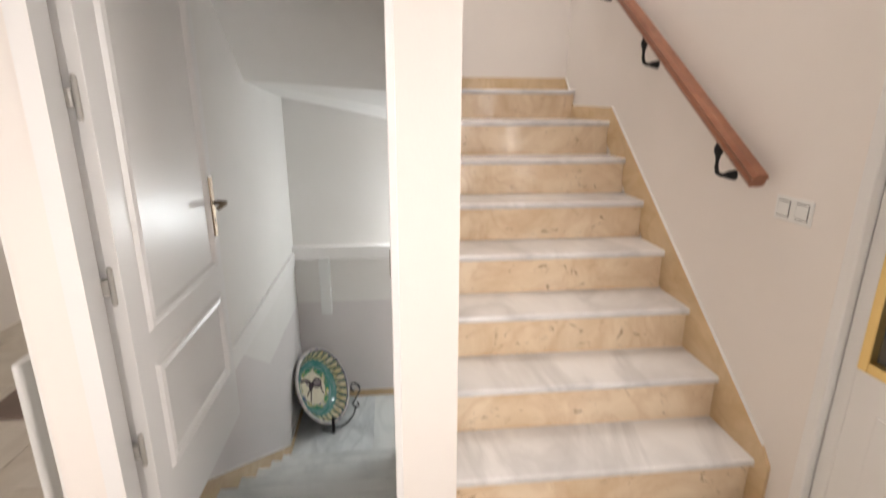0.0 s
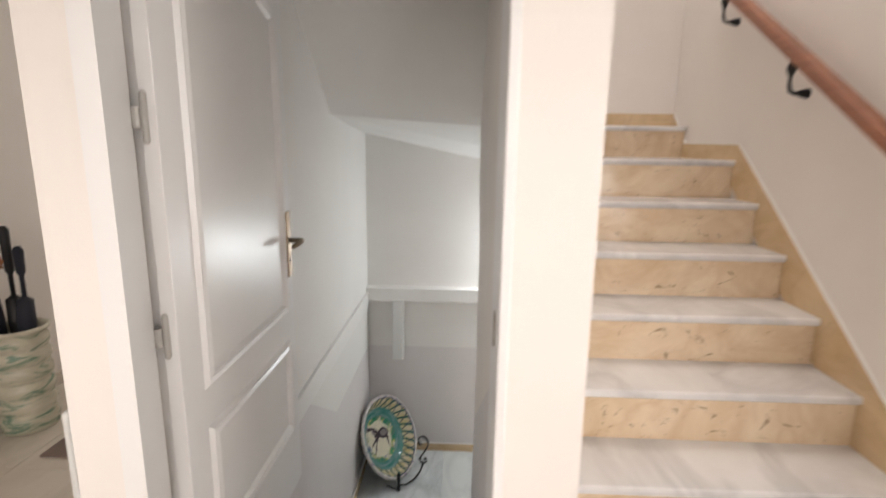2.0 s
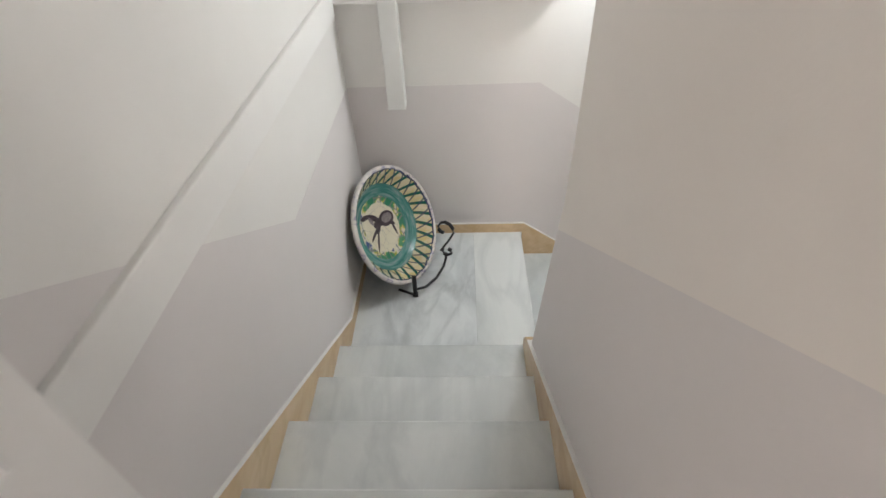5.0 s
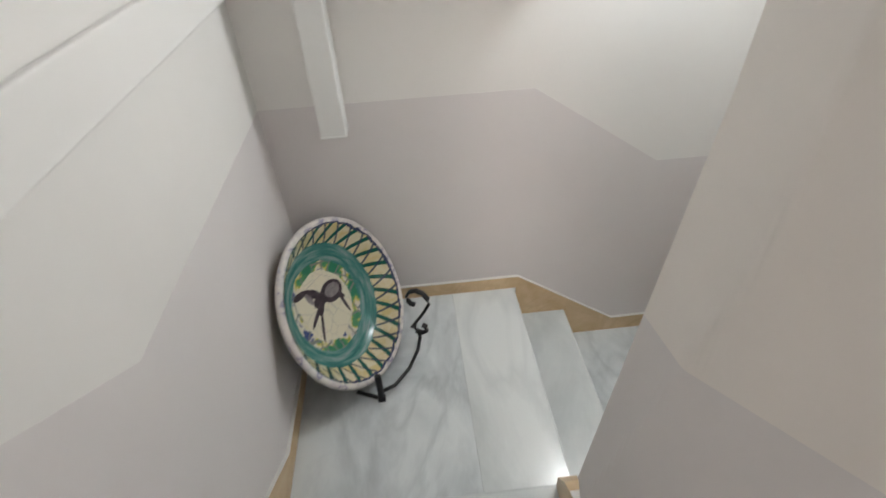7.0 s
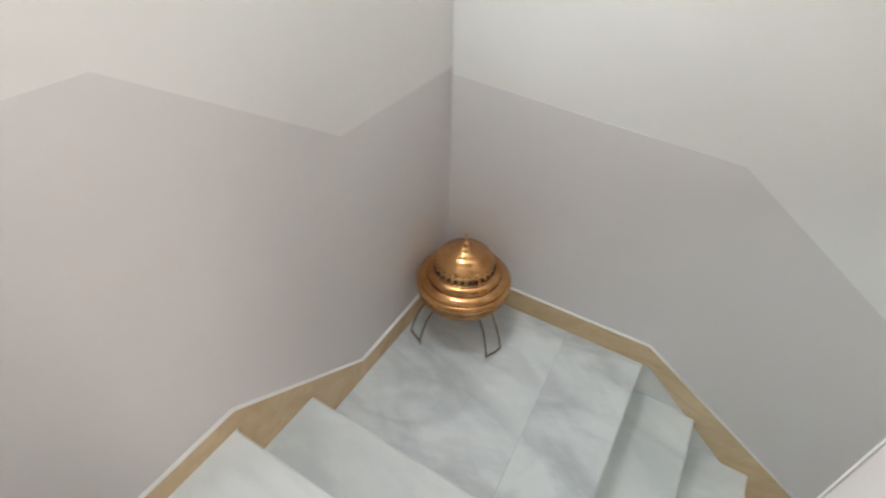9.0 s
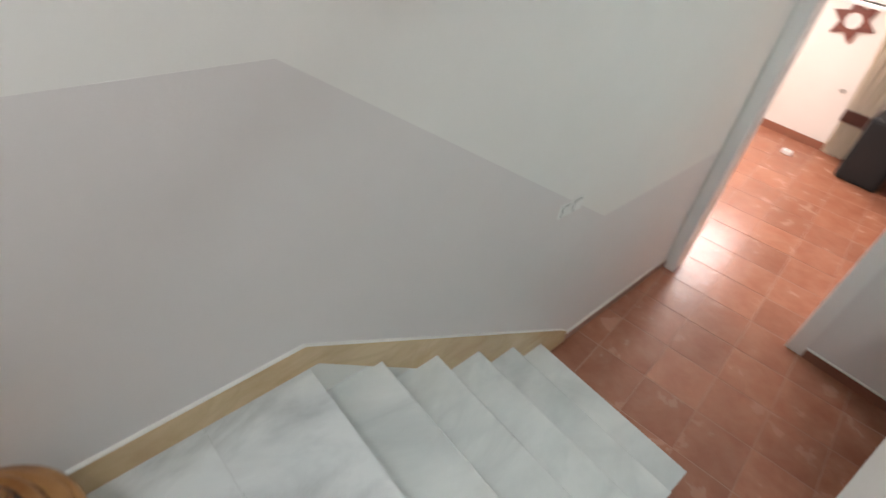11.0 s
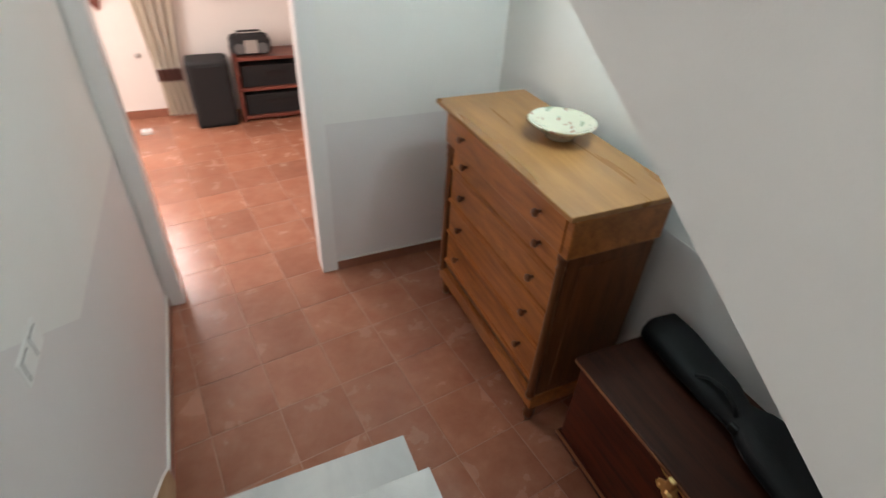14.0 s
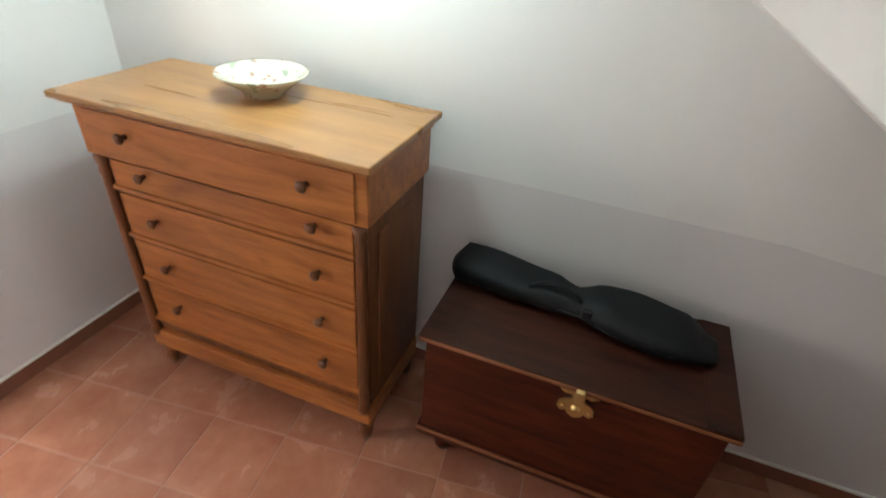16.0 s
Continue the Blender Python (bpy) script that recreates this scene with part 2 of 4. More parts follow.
def add_prism(bm, outline, axis, a, b):
    """A prism over an outline of points in the two other axes (x, y, z order), from a to b along axis."""
    def at(p, c):
        q = list(p)
        q.insert("xyz".index(axis), c)
        return bm.verts.new(q)
    va, vb = [at(p, a) for p in outline], [at(p, b) for p in outline]
    n = len(outline)
    fs = [bm.faces.new(va[::-1]), bm.faces.new(vb)]
    for i in range(n):
        fs.append(bm.faces.new((va[i], va[(i + 1) % n], vb[(i + 1) % n], vb[i])))
    bmesh.ops.recalc_face_normals(bm, faces=fs)
    return bm


def prism(outline, axis, a, b):
    return add_prism(bmesh.new(), outline, axis, a, b)


def lathe(profile, centre, steps=40, bm=None):
    """A turned body about the upright axis through centre; profile of (radius, height above centre)."""
    bm = bm or bmesh.new()
    rings = []
    for r, z in profile:
        if r < 1e-5:
            rings.append([bm.verts.new((centre[0], centre[1], centre[2] + z))])
        else:
            rings.append([bm.verts.new((centre[0] + r * math.cos(2 * math.pi * i / steps), centre[1] + r * math.sin(2 * math.pi * i / steps), centre[2] + z)) for i in range(steps)])
    for a, b in zip(rings, rings[1:]):
        for i in range(steps):
            j = (i + 1) % steps
            if len(a) == 1 and len(b) > 1:
                bm.faces.new((a[0], b[i], b[j]))
            elif len(b) == 1 and len(a) > 1:
                bm.faces.new((a[i], a[j], b[0]))
            elif len(a) > 1:
                bm.faces.new((a[i], a[j], b[j], b[i]))
    bmesh.ops.recalc_face_normals(bm, faces=bm.faces[:])
    return bm


def tube(points, radius, sides=8, flat=1.0, bm=None, closed_ends=True):
    """A rod swept along points; flat squeezes its section along the path's own up."""
    bm = bm or bmesh.new()
    pts = [Vector(p) for p in points]
    rings = []
    up = Vector((0, 0, 1))
    for i, p in enumerate(pts):
        d = (pts[min(i + 1, len(pts) - 1)] - pts[max(i - 1, 0)]).normalized()
        s = d.cross(up)
        if s.length < 0.05:
            s = d.cross(Vector((0, 1, 0)))
        s.normalize()
        u = s.cross(d)
        r = radius[i] if isinstance(radius, (list, tuple)) else radius
        rings.append([bm.verts.new(p + s * (r * math.cos(2 * math.pi * k / sides)) + u * (r * flat * math.sin(2 * math.pi * k / sides))) for k in range(sides)])
    for a, b in zip(rings, rings[1:]):
        for k in range(sides):
            bm.faces.new((a[k], a[(k + 1) % sides], b[(k + 1) % sides], b[k]))
    if closed_ends:
        bm.faces.new(rings[0][::-1])
        bm.faces.new(rings[-1])
    bmesh.ops.recalc_face_normals(bm, faces=bm.faces[:])
    return bm


def structure(name, bm, mat, label, category):
    return tagged(link_mesh(name, bm, mat), label, category, kind="structure")


# ---- plan ----
upz = Vector((0, 0, 1))
RISE = 0.19
XL, XD, XE, XW = -0.89, 0.0, 0.16, 1.27          # left wall, divider's two faces, outer wall
XB = -0.80                                       # cellar's back wall
YD, YF, YE, YU = 0.26, 3.47, -0.25, 2.78         # door wall, far wall, cellar's end wall, upper far wall
L1, L2, FL = -7 * RISE, -9 * RISE, -15 * RISE    # the two landings, the cellar floor
DOWN = [0.565 + 0.305 * i for i in range(7)]     # nosings of the first flight down
UP = [0.443 + 0.2488 * i for i in range(7)]      # nosings of the flight up
LOW = [2.53, 2.262, 1.99, 1.722, 1.447, 1.173]   # nosings of the second flight down
TOP = 5.2


def soffit(y):
    return -1.17 - 0.63 * (y - 2.0)


# ---- walls and ceilings ----
structure("wall_far", box(XL - 0.3, XW + 0.25, YF, YF + 0.2, FL - 0.2, 1.7), CELLAR, "off-white painted far wall of the cellar stair", "wall")
structure("wall_left", box(XL - 0.1, XL, YD + 0.1, YF, L1 - 0.3, TOP), CELLAR, "off-white painted wall beside the cellar stair", "wall")
structure("wall_outer", prism([(0.26, -0.2), (0.30, -0.2), (1.95, 0.99), (1.98, 1.1), (YF, 1.1), (YF, TOP), (0.26, TOP)], "x", XW, XW + 0.25), PAINT, "cream painted outer stairwell wall", "wall")
structure("wall_outer_cellar", prism([(YE - 0.12, FL - 0.2), (YF, FL - 0.2), (YF, 1.1), (1.98, 1.1), (1.95, 0.99), (0.30, -0.2), (YE - 0.12, -0.2)], "x", XW, XW + 0.25), CELLAR, "off-white painted outer wall of the cellar stair", "wall")


def lean(y, z):
    """The divider's cellar face: plumb, with its free end splayed away; the splay narrows towards the floor."""
    start = 2.05 + 0.24 * min(1.0, max(0.0, -z / 1.1)) + 0.26 * min(1.0, max(0.0, (z - 0.85) / 0.25))
    reach = max(0.0, 0.122 + 0.085 * min(z, 0.15))
    return XD + reach * max(0.0, (y - start) / (2.36 - start))


SPLAY_Y = [0.46 + 0.194 * i for i in range(8)] + [2.0 + 0.015 * i for i in range(25)]


def splayed_slab(low, high, outer):
    """A slab between two lines over y, its cellar side following lean()."""
    bm = bmesh.new()
    grid = []
    last = len(SPLAY_Y) - 1
    for y in SPLAY_Y:
        a, b = low(y), high(y)
        zs = [a + (b - a) * j / 36 for j in range(37)]
        grid.append([[bm.verts.new((lean(y, z), y, z)) for z in zs], [bm.verts.new((outer, y, z)) for z in zs]])
    for side in (0, 1):
        for i in range(last):
            for j in range(36):
                bm.faces.new((grid[i][side][j], grid[i + 1][side][j], grid[i + 1][side][j + 1], grid[i][side][j + 1]))
    for i in (0, last):
        for j in range(36):
            bm.faces.new((grid[i][0][j], grid[i][0][j + 1], grid[i][1][j + 1], grid[i][1][j]))
    for i in range(last):
        for j in (0, 36):
            bm.faces.new((grid[i][0][j], grid[i + 1][0][j], grid[i + 1][1][j], grid[i][1][j]))
    bmesh.ops.recalc_face_normals(bm, faces=bm.faces[:])
    return bm


def dado_line(y):
    return 0.87 - 0.66 * (y - 0.46)


structure("wall_divider", splayed_slab(dado_line, lambda y: TOP, XE + 0.014), PAINT, "cream painted divider wall between the flights", "wall")
structure("wall_divider_dado", splayed_slab(soffit, dado_line, XE + 0.014), DADO, "grey-lilac painted lower part of the divider wall", "wall")
structure("wall_divider_outer", prism([(0.47, soffit(0.47)), (2.362, soffit(2.362)), (2.362, dado_line(2.362)), (0.47, dado_line(0.47))], "x", XE + 0.0135, XE + 0.018), CELLAR, "off-white painted outer face of the divider wall", "wall")
structure("wall_door_inner", prism([(-0.99, -0.2), (-0.83, -0.2), (-0.83, 2.03), (XD, 2.03), (XD, -0.2), (XE, -0.2), (XE, TOP), (-0.99, TOP)], "y", 0.40, 0.46), PAINT, "cream painted inner face of the door wall", "wall")
wall_door = structure("wall_door", prism([(-0.91, 0), (-0.80, 0), (-0.80, 1.985), (-0.018, 1.985), (-0.018, 0), (0.15, 0), (0.15, TOP), (-0.91, TOP)], "y", YD, 0.40), PAINT, "cream painted wall round the cellar door", "wall")
structure("wall_upper", box(XE, XW, YU, YU + 0.2, 1.285, TOP), PAINT, "cream painted wall at the head of the stair", "wall")
structure("wall_entrance", prism([(0.26, 2.12), (0.26, TOP), (-3.4, TOP), (-3.4, 0), (-0.75, 0), (-0.75, 2.12)], "x", XW, XW + 0.25), PAINT, "cream painted hall wall round the entrance door", "wall")
structure("wall_hall_back", box(-2.6, XW + 0.25, -3.4, -3.2, -0.25, TOP), PAINT, "cream painted hall wall", "wall")
structure("wall_hall_west", box(-2.6, -2.41, -3.2, 4.2, -0.25, 2.7), PAINT, "cream painted hall wall", "wall")
structure("wall_passage_end", box(-2.41, XL - 0.1, 4.0, 4.2, -0.25, 2.7), PAINT, "cream painted passage wall", "wall")
structure("ceiling_hall", box(-2.6, XW + 0.25, -3.4, YD, 2.62, 2.8), CEIL, "white painted hall ceiling", "ceiling")
structure("ceiling_passage", box(-2.6, XL - 0.1, YD, 4.2, 2.62, 2.8), CEIL, "white painted passage ceiling", "ceiling")
structure("ceiling_stairwell", box(XL - 0.1, XW + 0.25, YD, YF + 0.2, TOP, TOP + 0.15), CEIL, "white painted stairwell ceiling", "ceiling")


def sloped_ceiling():
    """Underside of the flight overhead: a slope from the door, then a winding part that falls towards the outer wall."""
    bm = bmesh.new()
    rows = [(0.46, 3.05, 3.05), (2.38, 1.555, 1.49), (2.9, 1.51, 1.36), (YF, 1.475, 1.265)]
    low, high = [], []
    for y, a, b in rows:
        low.append([bm.verts.new((x, y, z)) for x, z in ((XL, a), (XD + 0.145, b))])
        high.append([bm.verts.new((x, y, z + 0.14)) for x, z in ((XL, a), (XD + 0.145, b))])
    for i in range(3):
        bm.faces.new((low[i][0], low[i][1], low[i + 1][1], low[i + 1][0]))
        bm.faces.new((high[i][0], high[i + 1][0], high[i + 1][1], high[i][1]))
        bm.faces.new((low[i][0], low[i + 1][0], high[i + 1][0], high[i][0]))
        bm.faces.new((low[i][1], high[i][1], high[i + 1][1], low[i + 1][1]))
    bm.faces.new((low[0][0], high[0][0], high[0][1], low[0][1]))
    bm.faces.new((low[3][0], low[3][1], high[3][1], high[3][0]))
    bmesh.ops.recalc_face_normals(bm, faces=bm.faces[:])
    return bm


structure("ceiling_cellar_stair", sloped_ceiling(), CEIL, "white sloping soffit over the cellar stair", "ceiling")
structure("ceiling_landing", prism([(0.142, 1.222), (0.155, 1.22), (0.21, 1.115), (XW, 1.08), (XW, 1.28), (0.158, 1.28), (0.158, 1.56), (0.142, 1.56)], "y", 2.361, YF), CEIL, "white soffit over the turn of the stair", "ceiling")
structure("ceiling_up_flight", prism([(0.30, -0.24), (1.95, 0.95), (1.95, 1.05), (0.43, -0.05), (0.43, 0.0)], "x", XE, XW), CEIL, "sloping soffit under the flight up", "ceiling")
structure("ceiling_under_stair", prism([(0.30, soffit(0.30)), (2.37, soffit(2.37)), (2.37, soffit(2.37) + 0.03), (0.30, soffit(0.30) + 0.06)], "x", XB - 0.1, XE - 0.01), CEIL, "off-white sloping soffit over the cellar furniture", "ceiling")
structure("ceiling_under_landing", box(XB - 0.1, 0.046, 2.37, YF, soffit(2.37), soffit(2.37) + 0.02), CEIL, "off-white soffit under the landing", "ceiling")
structure("ceiling_cellar", box(XB - 0.2, XW + 0.25, YE - 0.12, 0.31, -0.30, -0.25), CEIL, "white cellar ceiling", "ceiling")
structure("ceiling_cellar_room", box(-1.4, 3.4, -3.6, YE - 0.12, -0.30, -0.2), CEIL, "white cellar room ceiling", "ceiling")

structure("wall_end", prism([(-1.0, FL), (0.355, FL), (0.355, FL + 2.08), (1.185, FL + 2.08), (1.185, FL), (XW, FL), (XW, -0.25), (-1.0, -0.25)], "y", YE - 0.12, YE), CELLAR, "off-white cellar end wall with a doorway", "wall")
structure("wall_back", prism([(YE, FL), (YF, FL), (YF, soffit(2.37) + 0.01), (2.37, soffit(2.37) + 0.01), (0.30, soffit(0.30) + 0.03), (YE, -0.25)], "x", XB - 0.2, XB), CELLAR, "off-white cellar wall behind the chest", "wall")
structure("wall_room_east", box(3.2, 3.4, -3.6, YE, FL, -0.2), PAINT, "cream cellar room wall", "wall")
structure("wall_room_west", box(-1.4, -1.2, -3.6, YE, FL, -0.2), PAINT, "cream cellar room wall", "wall")
structure("wall_room_front", box(XW, 3.2, YE - 0.12, YE, FL, -0.2), PAINT, "cream cellar room wall", "wall")
structure("wall_room_front_west", box(-1.2, -1.0, YE - 0.12, YE, FL, -0.2), PAINT, "cream cellar room wall", "wall")
structure("wall_room_far", prism([(-1.2, FL), (3.2, FL), (3.2, -0.2), (2.55, -0.2), (2.55, -1.5), (1.4, -1.5), (1.4, -0.45), (2.55, -0.45), (2.55, -0.2), (-1.2, -0.2)], "y", -3.45, -3.25), PAINT, "cream cellar room wall with a window", "wall")


structure("ceiling_turn", box(XE + 0.015, XW, 1.985, 2.360, 1.06, 1.28), CEIL, "white soffit over the turn of the stair", "ceiling")


# painted dado, a metre above floor and stairs
def dado(name, outline, axis, a, b):
    structure(name, prism(outline, axis, a, b), DADO, "grey-lilac painted dado band on the stair wall", "wall paint")


T = 0.0009
dado("dado_far", [(XL, L1), (0.107, L1), (0.62, L2), (XW, L2), (XW, -0.69), (0.67, -0.69), (0.13, -0.335), (XL, -0.335)], "y", YF - T, YF)
dado("dado_outer", [(YF - T, L2), (2.53, L2), (1.0, FL), (YE, FL), (YE, FL + 0.98), (0.96, FL + 1.01), (2.49, -0.775), (YF - T, -0.715)], "x", XW - T, XW)
dado("dado_left", [(0.47, -0.1), (2.5, L1), (YF - T, L1), (YF - T, -0.335), (2.33, -0.335), (0.47, 0.86)], "x", XL, XL + T)

dado("dado_end", [(XB + T, FL), (0.265, FL), (0.265, FL + 1.0), (XB + T, FL + 1.0)], "y", YE, YE + T)
dado("dado_back", [(YE + T, FL), (YF - T, FL), (YF - T, FL + 0.9), (2.4, FL + 1.0), (YE + T, FL + 1.0)], "x", XB, XB + T)

# ---- floors ----
structure("floor_hall", prism([(-2.41, -3.2), (XW, -3.2), (XW, 0.44), (XD, 0.44), (XD, DOWN[0] - 0.03), (XL + 0.07, DOWN[0] - 0.03), (XL + 0.07, 0.30), (-0.99, 0.30), (-0.99, 4.0), (-2.41, 4.0)], "z", -0.25, -0.004), HALLMARBLE, "polished cream marble hall floor", "floor")
structure("floor_cellar", box(-1.2, 3.2, -3.45, YF, FL - 0.2, FL - 0.0014), GROUT, "terracotta tile cellar floor with pale joints", "floor")


# ---- stairs ----
def tread(parent, x0, x1, y_nose, y_back, z, mat, thick=0.03):
    """A marble slab with a rounded front; y_nose is its free edge."""
    s = 1 if y_back > y_nose else -1
    pts = [(y_back, z), (y_nose + s * 0.008, z), (y_nose + s * 0.002, z - 0.004), (y_nose, z - 0.012), (y_nose + s * 0.002, z - thick + 0.004), (y_nose + s * 0.008, z - thick), (y_back, z - thick)]
    return part("tread", prism(pts, "x", x0, x1), mat, parent)


def tread_x(parent, y0, y1, x_nose, x_back, z, mat, thick=0.03):
    s = 1 if x_back > x_nose else -1
    pts = [(x_back, z), (x_nose + s * 0.008, z), (x_nose + s * 0.002, z - 0.004), (x_nose, z - 0.012), (x_nose + s * 0.002, z - thick + 0.004), (x_nose + s * 0.008, z - thick), (x_back, z - thick)]
    return part("tread", prism(pts, "y", y0, y1), mat, parent)


up = thing("stair_flight_up", ((XE + XW) / 2, UP[0], 0), "marble stair flight rising beside the cellar door with veined cream risers", "stairs", kind="structure")
for i in range(7):
    z = (i + 1) * RISE
    back = UP[i + 1] + 0.04 if i < 6 else 2.60
    tread(up, XE, XW - 0.004, UP[i], back, z, UPMARBLE)
    part("riser", box(XE, XW - 0.004, UP[i] + 0.022, UP[i] + 0.042, z - RISE, z - 0.03), CREAM, up)
tread(up, XE, XW - 0.004, 2.56, YU, 8 * RISE, UPMARBLE)
part("riser", box(XE, XW - 0.004, 2.582, 2.60, 7 * RISE, 8 * RISE - 0.03), CREAM, up)
part("skirting", prism([(0.385, 0), (0.385, 0.205), (0.43, 0.262), (1.93, 1.405), (2.555, 1.415), (YU - 0.012, 1.605), (YU - 0.012, 1.3), (1.95, 1.2), (0.5, 0)], "x", XW - 0.012, XW), SKIRT, up)
part("skirting", box(XE, XW, YU - 0.012, YU, 8 * RISE, 1.605), SKIRT, up)

down = thing("stair_flight_down", ((XL + XD) / 2, DOWN[0], 0), "white marble stair flight going down to the cellar with ochre skirting", "stairs", kind="structure")
tread(down, XL + 0.07, XD, DOWN[0], 0.40, 0.0, MARBLE)
for i in range(1, 7):
    tread(down, XL, XD, DOWN[i], DOWN[i - 1] - 0.04, -i * RISE, MARBLE)
for i in range(7):
    part("riser", box(XL, XD, DOWN[i] - 0.042, DOWN[i] - 0.022, -(i + 1) * RISE, -i * RISE - 0.03), LANDMARBLE, down)


def caulk(parent, run, axis, a, b):
    """A thin pale bead along the top of a skirting; run of points in the wall's plane."""
    part("caulk_line", prism(run + [(p, z + 0.004) for p, z in reversed(run)], axis, a, b), CAULK, parent)


line = lambda y: -(y - 0.565) * 0.623
caulk(down, [(0.47, 0.07), (0.58, 0.07), (2.66, L1 + 0.075), (YF - 0.015, L1 + 0.07)], "x", XL + T, XL + 0.013)
caulk(down, [(0.47, 0.07), (0.58, 0.07), (2.30, line(2.30) + 0.085)], "x", XD - 0.013, XD + 0.02)
part("skirting", prism([(0.47, 0.07), (0.58, 0.07), (2.66, L1 + 0.075), (YF, L1 + 0.07), (YF, L1 - 0.05), (2.4, L1 - 0.05), (0.47, -0.2)], "x", XL + T, XL + 0.014), SKIRT, down)
part("skirting", prism([(0.47, 0.07), (0.58, 0.07), (2.34, line(2.34) + 0.085), (2.385, line(2.385) + 0.05), (2.385, L1), (2.3, L1), (0.47, -0.2)], "x", XD - 0.014, XD + 0.04), SKIRT, down)
part("skirting", box(XD - 0.014, XE + 0.014, 2.373, 2.386, L1, L1 + 0.17), SKIRT, down)

turn = thing("stair_landing", (0.2, 3.0, L1), "veined white marble quarter landings joined by two steps", "stairs", kind="structure")
part("landing_slab", box(XL, -0.2175, DOWN[6] - 0.04, YF, L1 - 0.03, L1, 0.0006, 1), LANDMARBLE, turn)
tread_x(turn, 2.37, YF, 0.092, -0.217, L1, MARBLE)
part("riser", box(0.05, 0.07, 2.37, YF, L1 - RISE, L1 - 0.03), MARBLE, turn)
tread_x(turn, 2.42, YF, 0.36, 0.05, L1 - RISE, MARBLE)
part("riser", box(0.318, 0.338, 2.42, YF, L2, L1 - RISE - 0.03), MARBLE, turn)
part("landing_slab", prism([(0.318, 2.802), (XW, 2.852), (XW, YF), (0.318, YF)], "z", L2 - 0.03, L2), LANDMARBLE, turn)
part("landing_slab", prism([(0.318, LOW[0]), (XW, LOW[0]), (XW, 2.8515), (0.318, 2.8015)], "z", L2 - 0.03, L2 - 0.0008), LANDMARBLE, turn)
part("landing_base", box(XL, 0.048, 2.41, YF, L1 - 0.05, L1 - 0.03), CELLAR, turn)
part("landing_base", box(0.052, 0.316, 2.44, YF, L1 - RISE - 0.05, L1 - RISE - 0.03), CELLAR, turn)
part("landing_base", box(0.333, XW, LOW[0] + 0.03, YF, L2 - 0.25, L2 - 0.031), CELLAR, turn)
part("skirting", prism([(XL, L1), (0.1, L1), (0.1, L1 - 0.2), (0.4, L2 - 0.05), (XW, L2 - 0.05), (XW, L2 + 0.095), (0.625, L2 + 0.085), (0.107, L1 + 0.068), (XL, L1 + 0.07)], "y", YF - 0.014, YF - T), SKIRT, turn)

caulk(turn, [(XL + 0.015, L1 + 0.07), (0.107, L1 + 0.068), (0.625, L2 + 0.085), (XW - 0.015, L2 + 0.095)], "y", YF - 0.013, YF - T)

low = thing("stair_flight_low", (0.8, 1.2, FL), "white marble lower stair flight ending on the terracotta floor", "stairs", kind="structure")
for i in range(1, 6):
    tread(low, 0.333, XW, LOW[i], LOW[i - 1] + 0.04, L2 - i * RISE, MARBLE)
for i in range(6):
    part("riser", box(0.345, XW, LOW[i] + 0.022, LOW[i] + 0.042, L2 - (i + 1) * RISE, L2 - i * RISE - 0.03), MARBLE, low)
part("stair_base", prism([(LOW[5] + 0.03, FL)] + [p for i in range(5, 0, -1) for p in ((LOW[i] + 0.03, L2 - i * RISE - 0.03), (LOW[i - 1] + 0.03, L2 - i * RISE - 0.03))] + [(LOW[0] + 0.03, FL + 0.80), (1.45, FL)], "x", 0.36, XW), CELLAR, low)
part("skirting", prism([(YF - 0.014, L2), (2.5, L2), (1.3, FL), (0.912, FL), (0.912, FL + 0.10), (1.0, FL + 0.175), (2.53, L2 + 0.105), (YF - 0.014, L2 + 0.105)], "x", XW - 0.014, XW - T), SKIRT, low)

caulk(low, [(0.912, FL + 0.10), (1.0, FL + 0.175), (2.53, L2 + 0.105), (YF - 0.014, L2 + 0.105)], "x", XW - 0.013, XW - T)
caulk(up, [(0.43, 0.262), (1.93, 1.405), (2.555, 1.415), (YU - 0.012, 1.605)], "x", XW - 0.011, XW)


# ---- skirting boards of the cellar ----
def cellar_skirt(name, x0, x1, y0, y1):
    s = structure(name, box(x0, x1, y0, y1, FL, FL + 0.07), TERRASK, "terracotta skirting with white caulk", "skirting")
    g = 0.002
    part("caulk_line", box(x0 - g, x1 + g, y0 - g, y1 + g, FL + 0.07, FL + 0.078), CAULK, s)


cellar_skirt("baseboard_outer", XW - 0.012, XW - T, YE + T, 0.912)
cellar_skirt("baseboard_end", XB + T, 0.262, YE + T, YE + 0.013)
cellar_skirt("baseboard_back", XB + T, XB + 0.013, YE + 0.013, 3.2)
structure("baseboard_room", box(1.0, 3.2, -3.25, -3.238, FL, FL + 0.08), TERRASK, "terracotta skirting", "skirting")
structure("baseboard_passage", box(-2.41, -2.398, -3.2, 4.0, 0, 0.075), HALLMARBLE, "cream marble skirting", "skirting")

# doorway lining of the cellar room
lining = thing("door_frame", (0.77, YE, FL), "white painted door lining round the cellar room doorway", "door frame", kind="structure")
part("jamb", box(0.265, 0.36, YE - 0.13, YE + 0.012, FL, FL + 2.05, 0.004), WHITE, lining)
part("jamb", box(1.18, 1.255, YE - 0.13, YE + 0.012, FL, FL + 2.05, 0.004), WHITE, lining)
part("head", box(0.265, 1.255, YE - 0.13, YE + 0.012, FL + 2.05, FL + 2.14, 0.004), WHITE, lining)

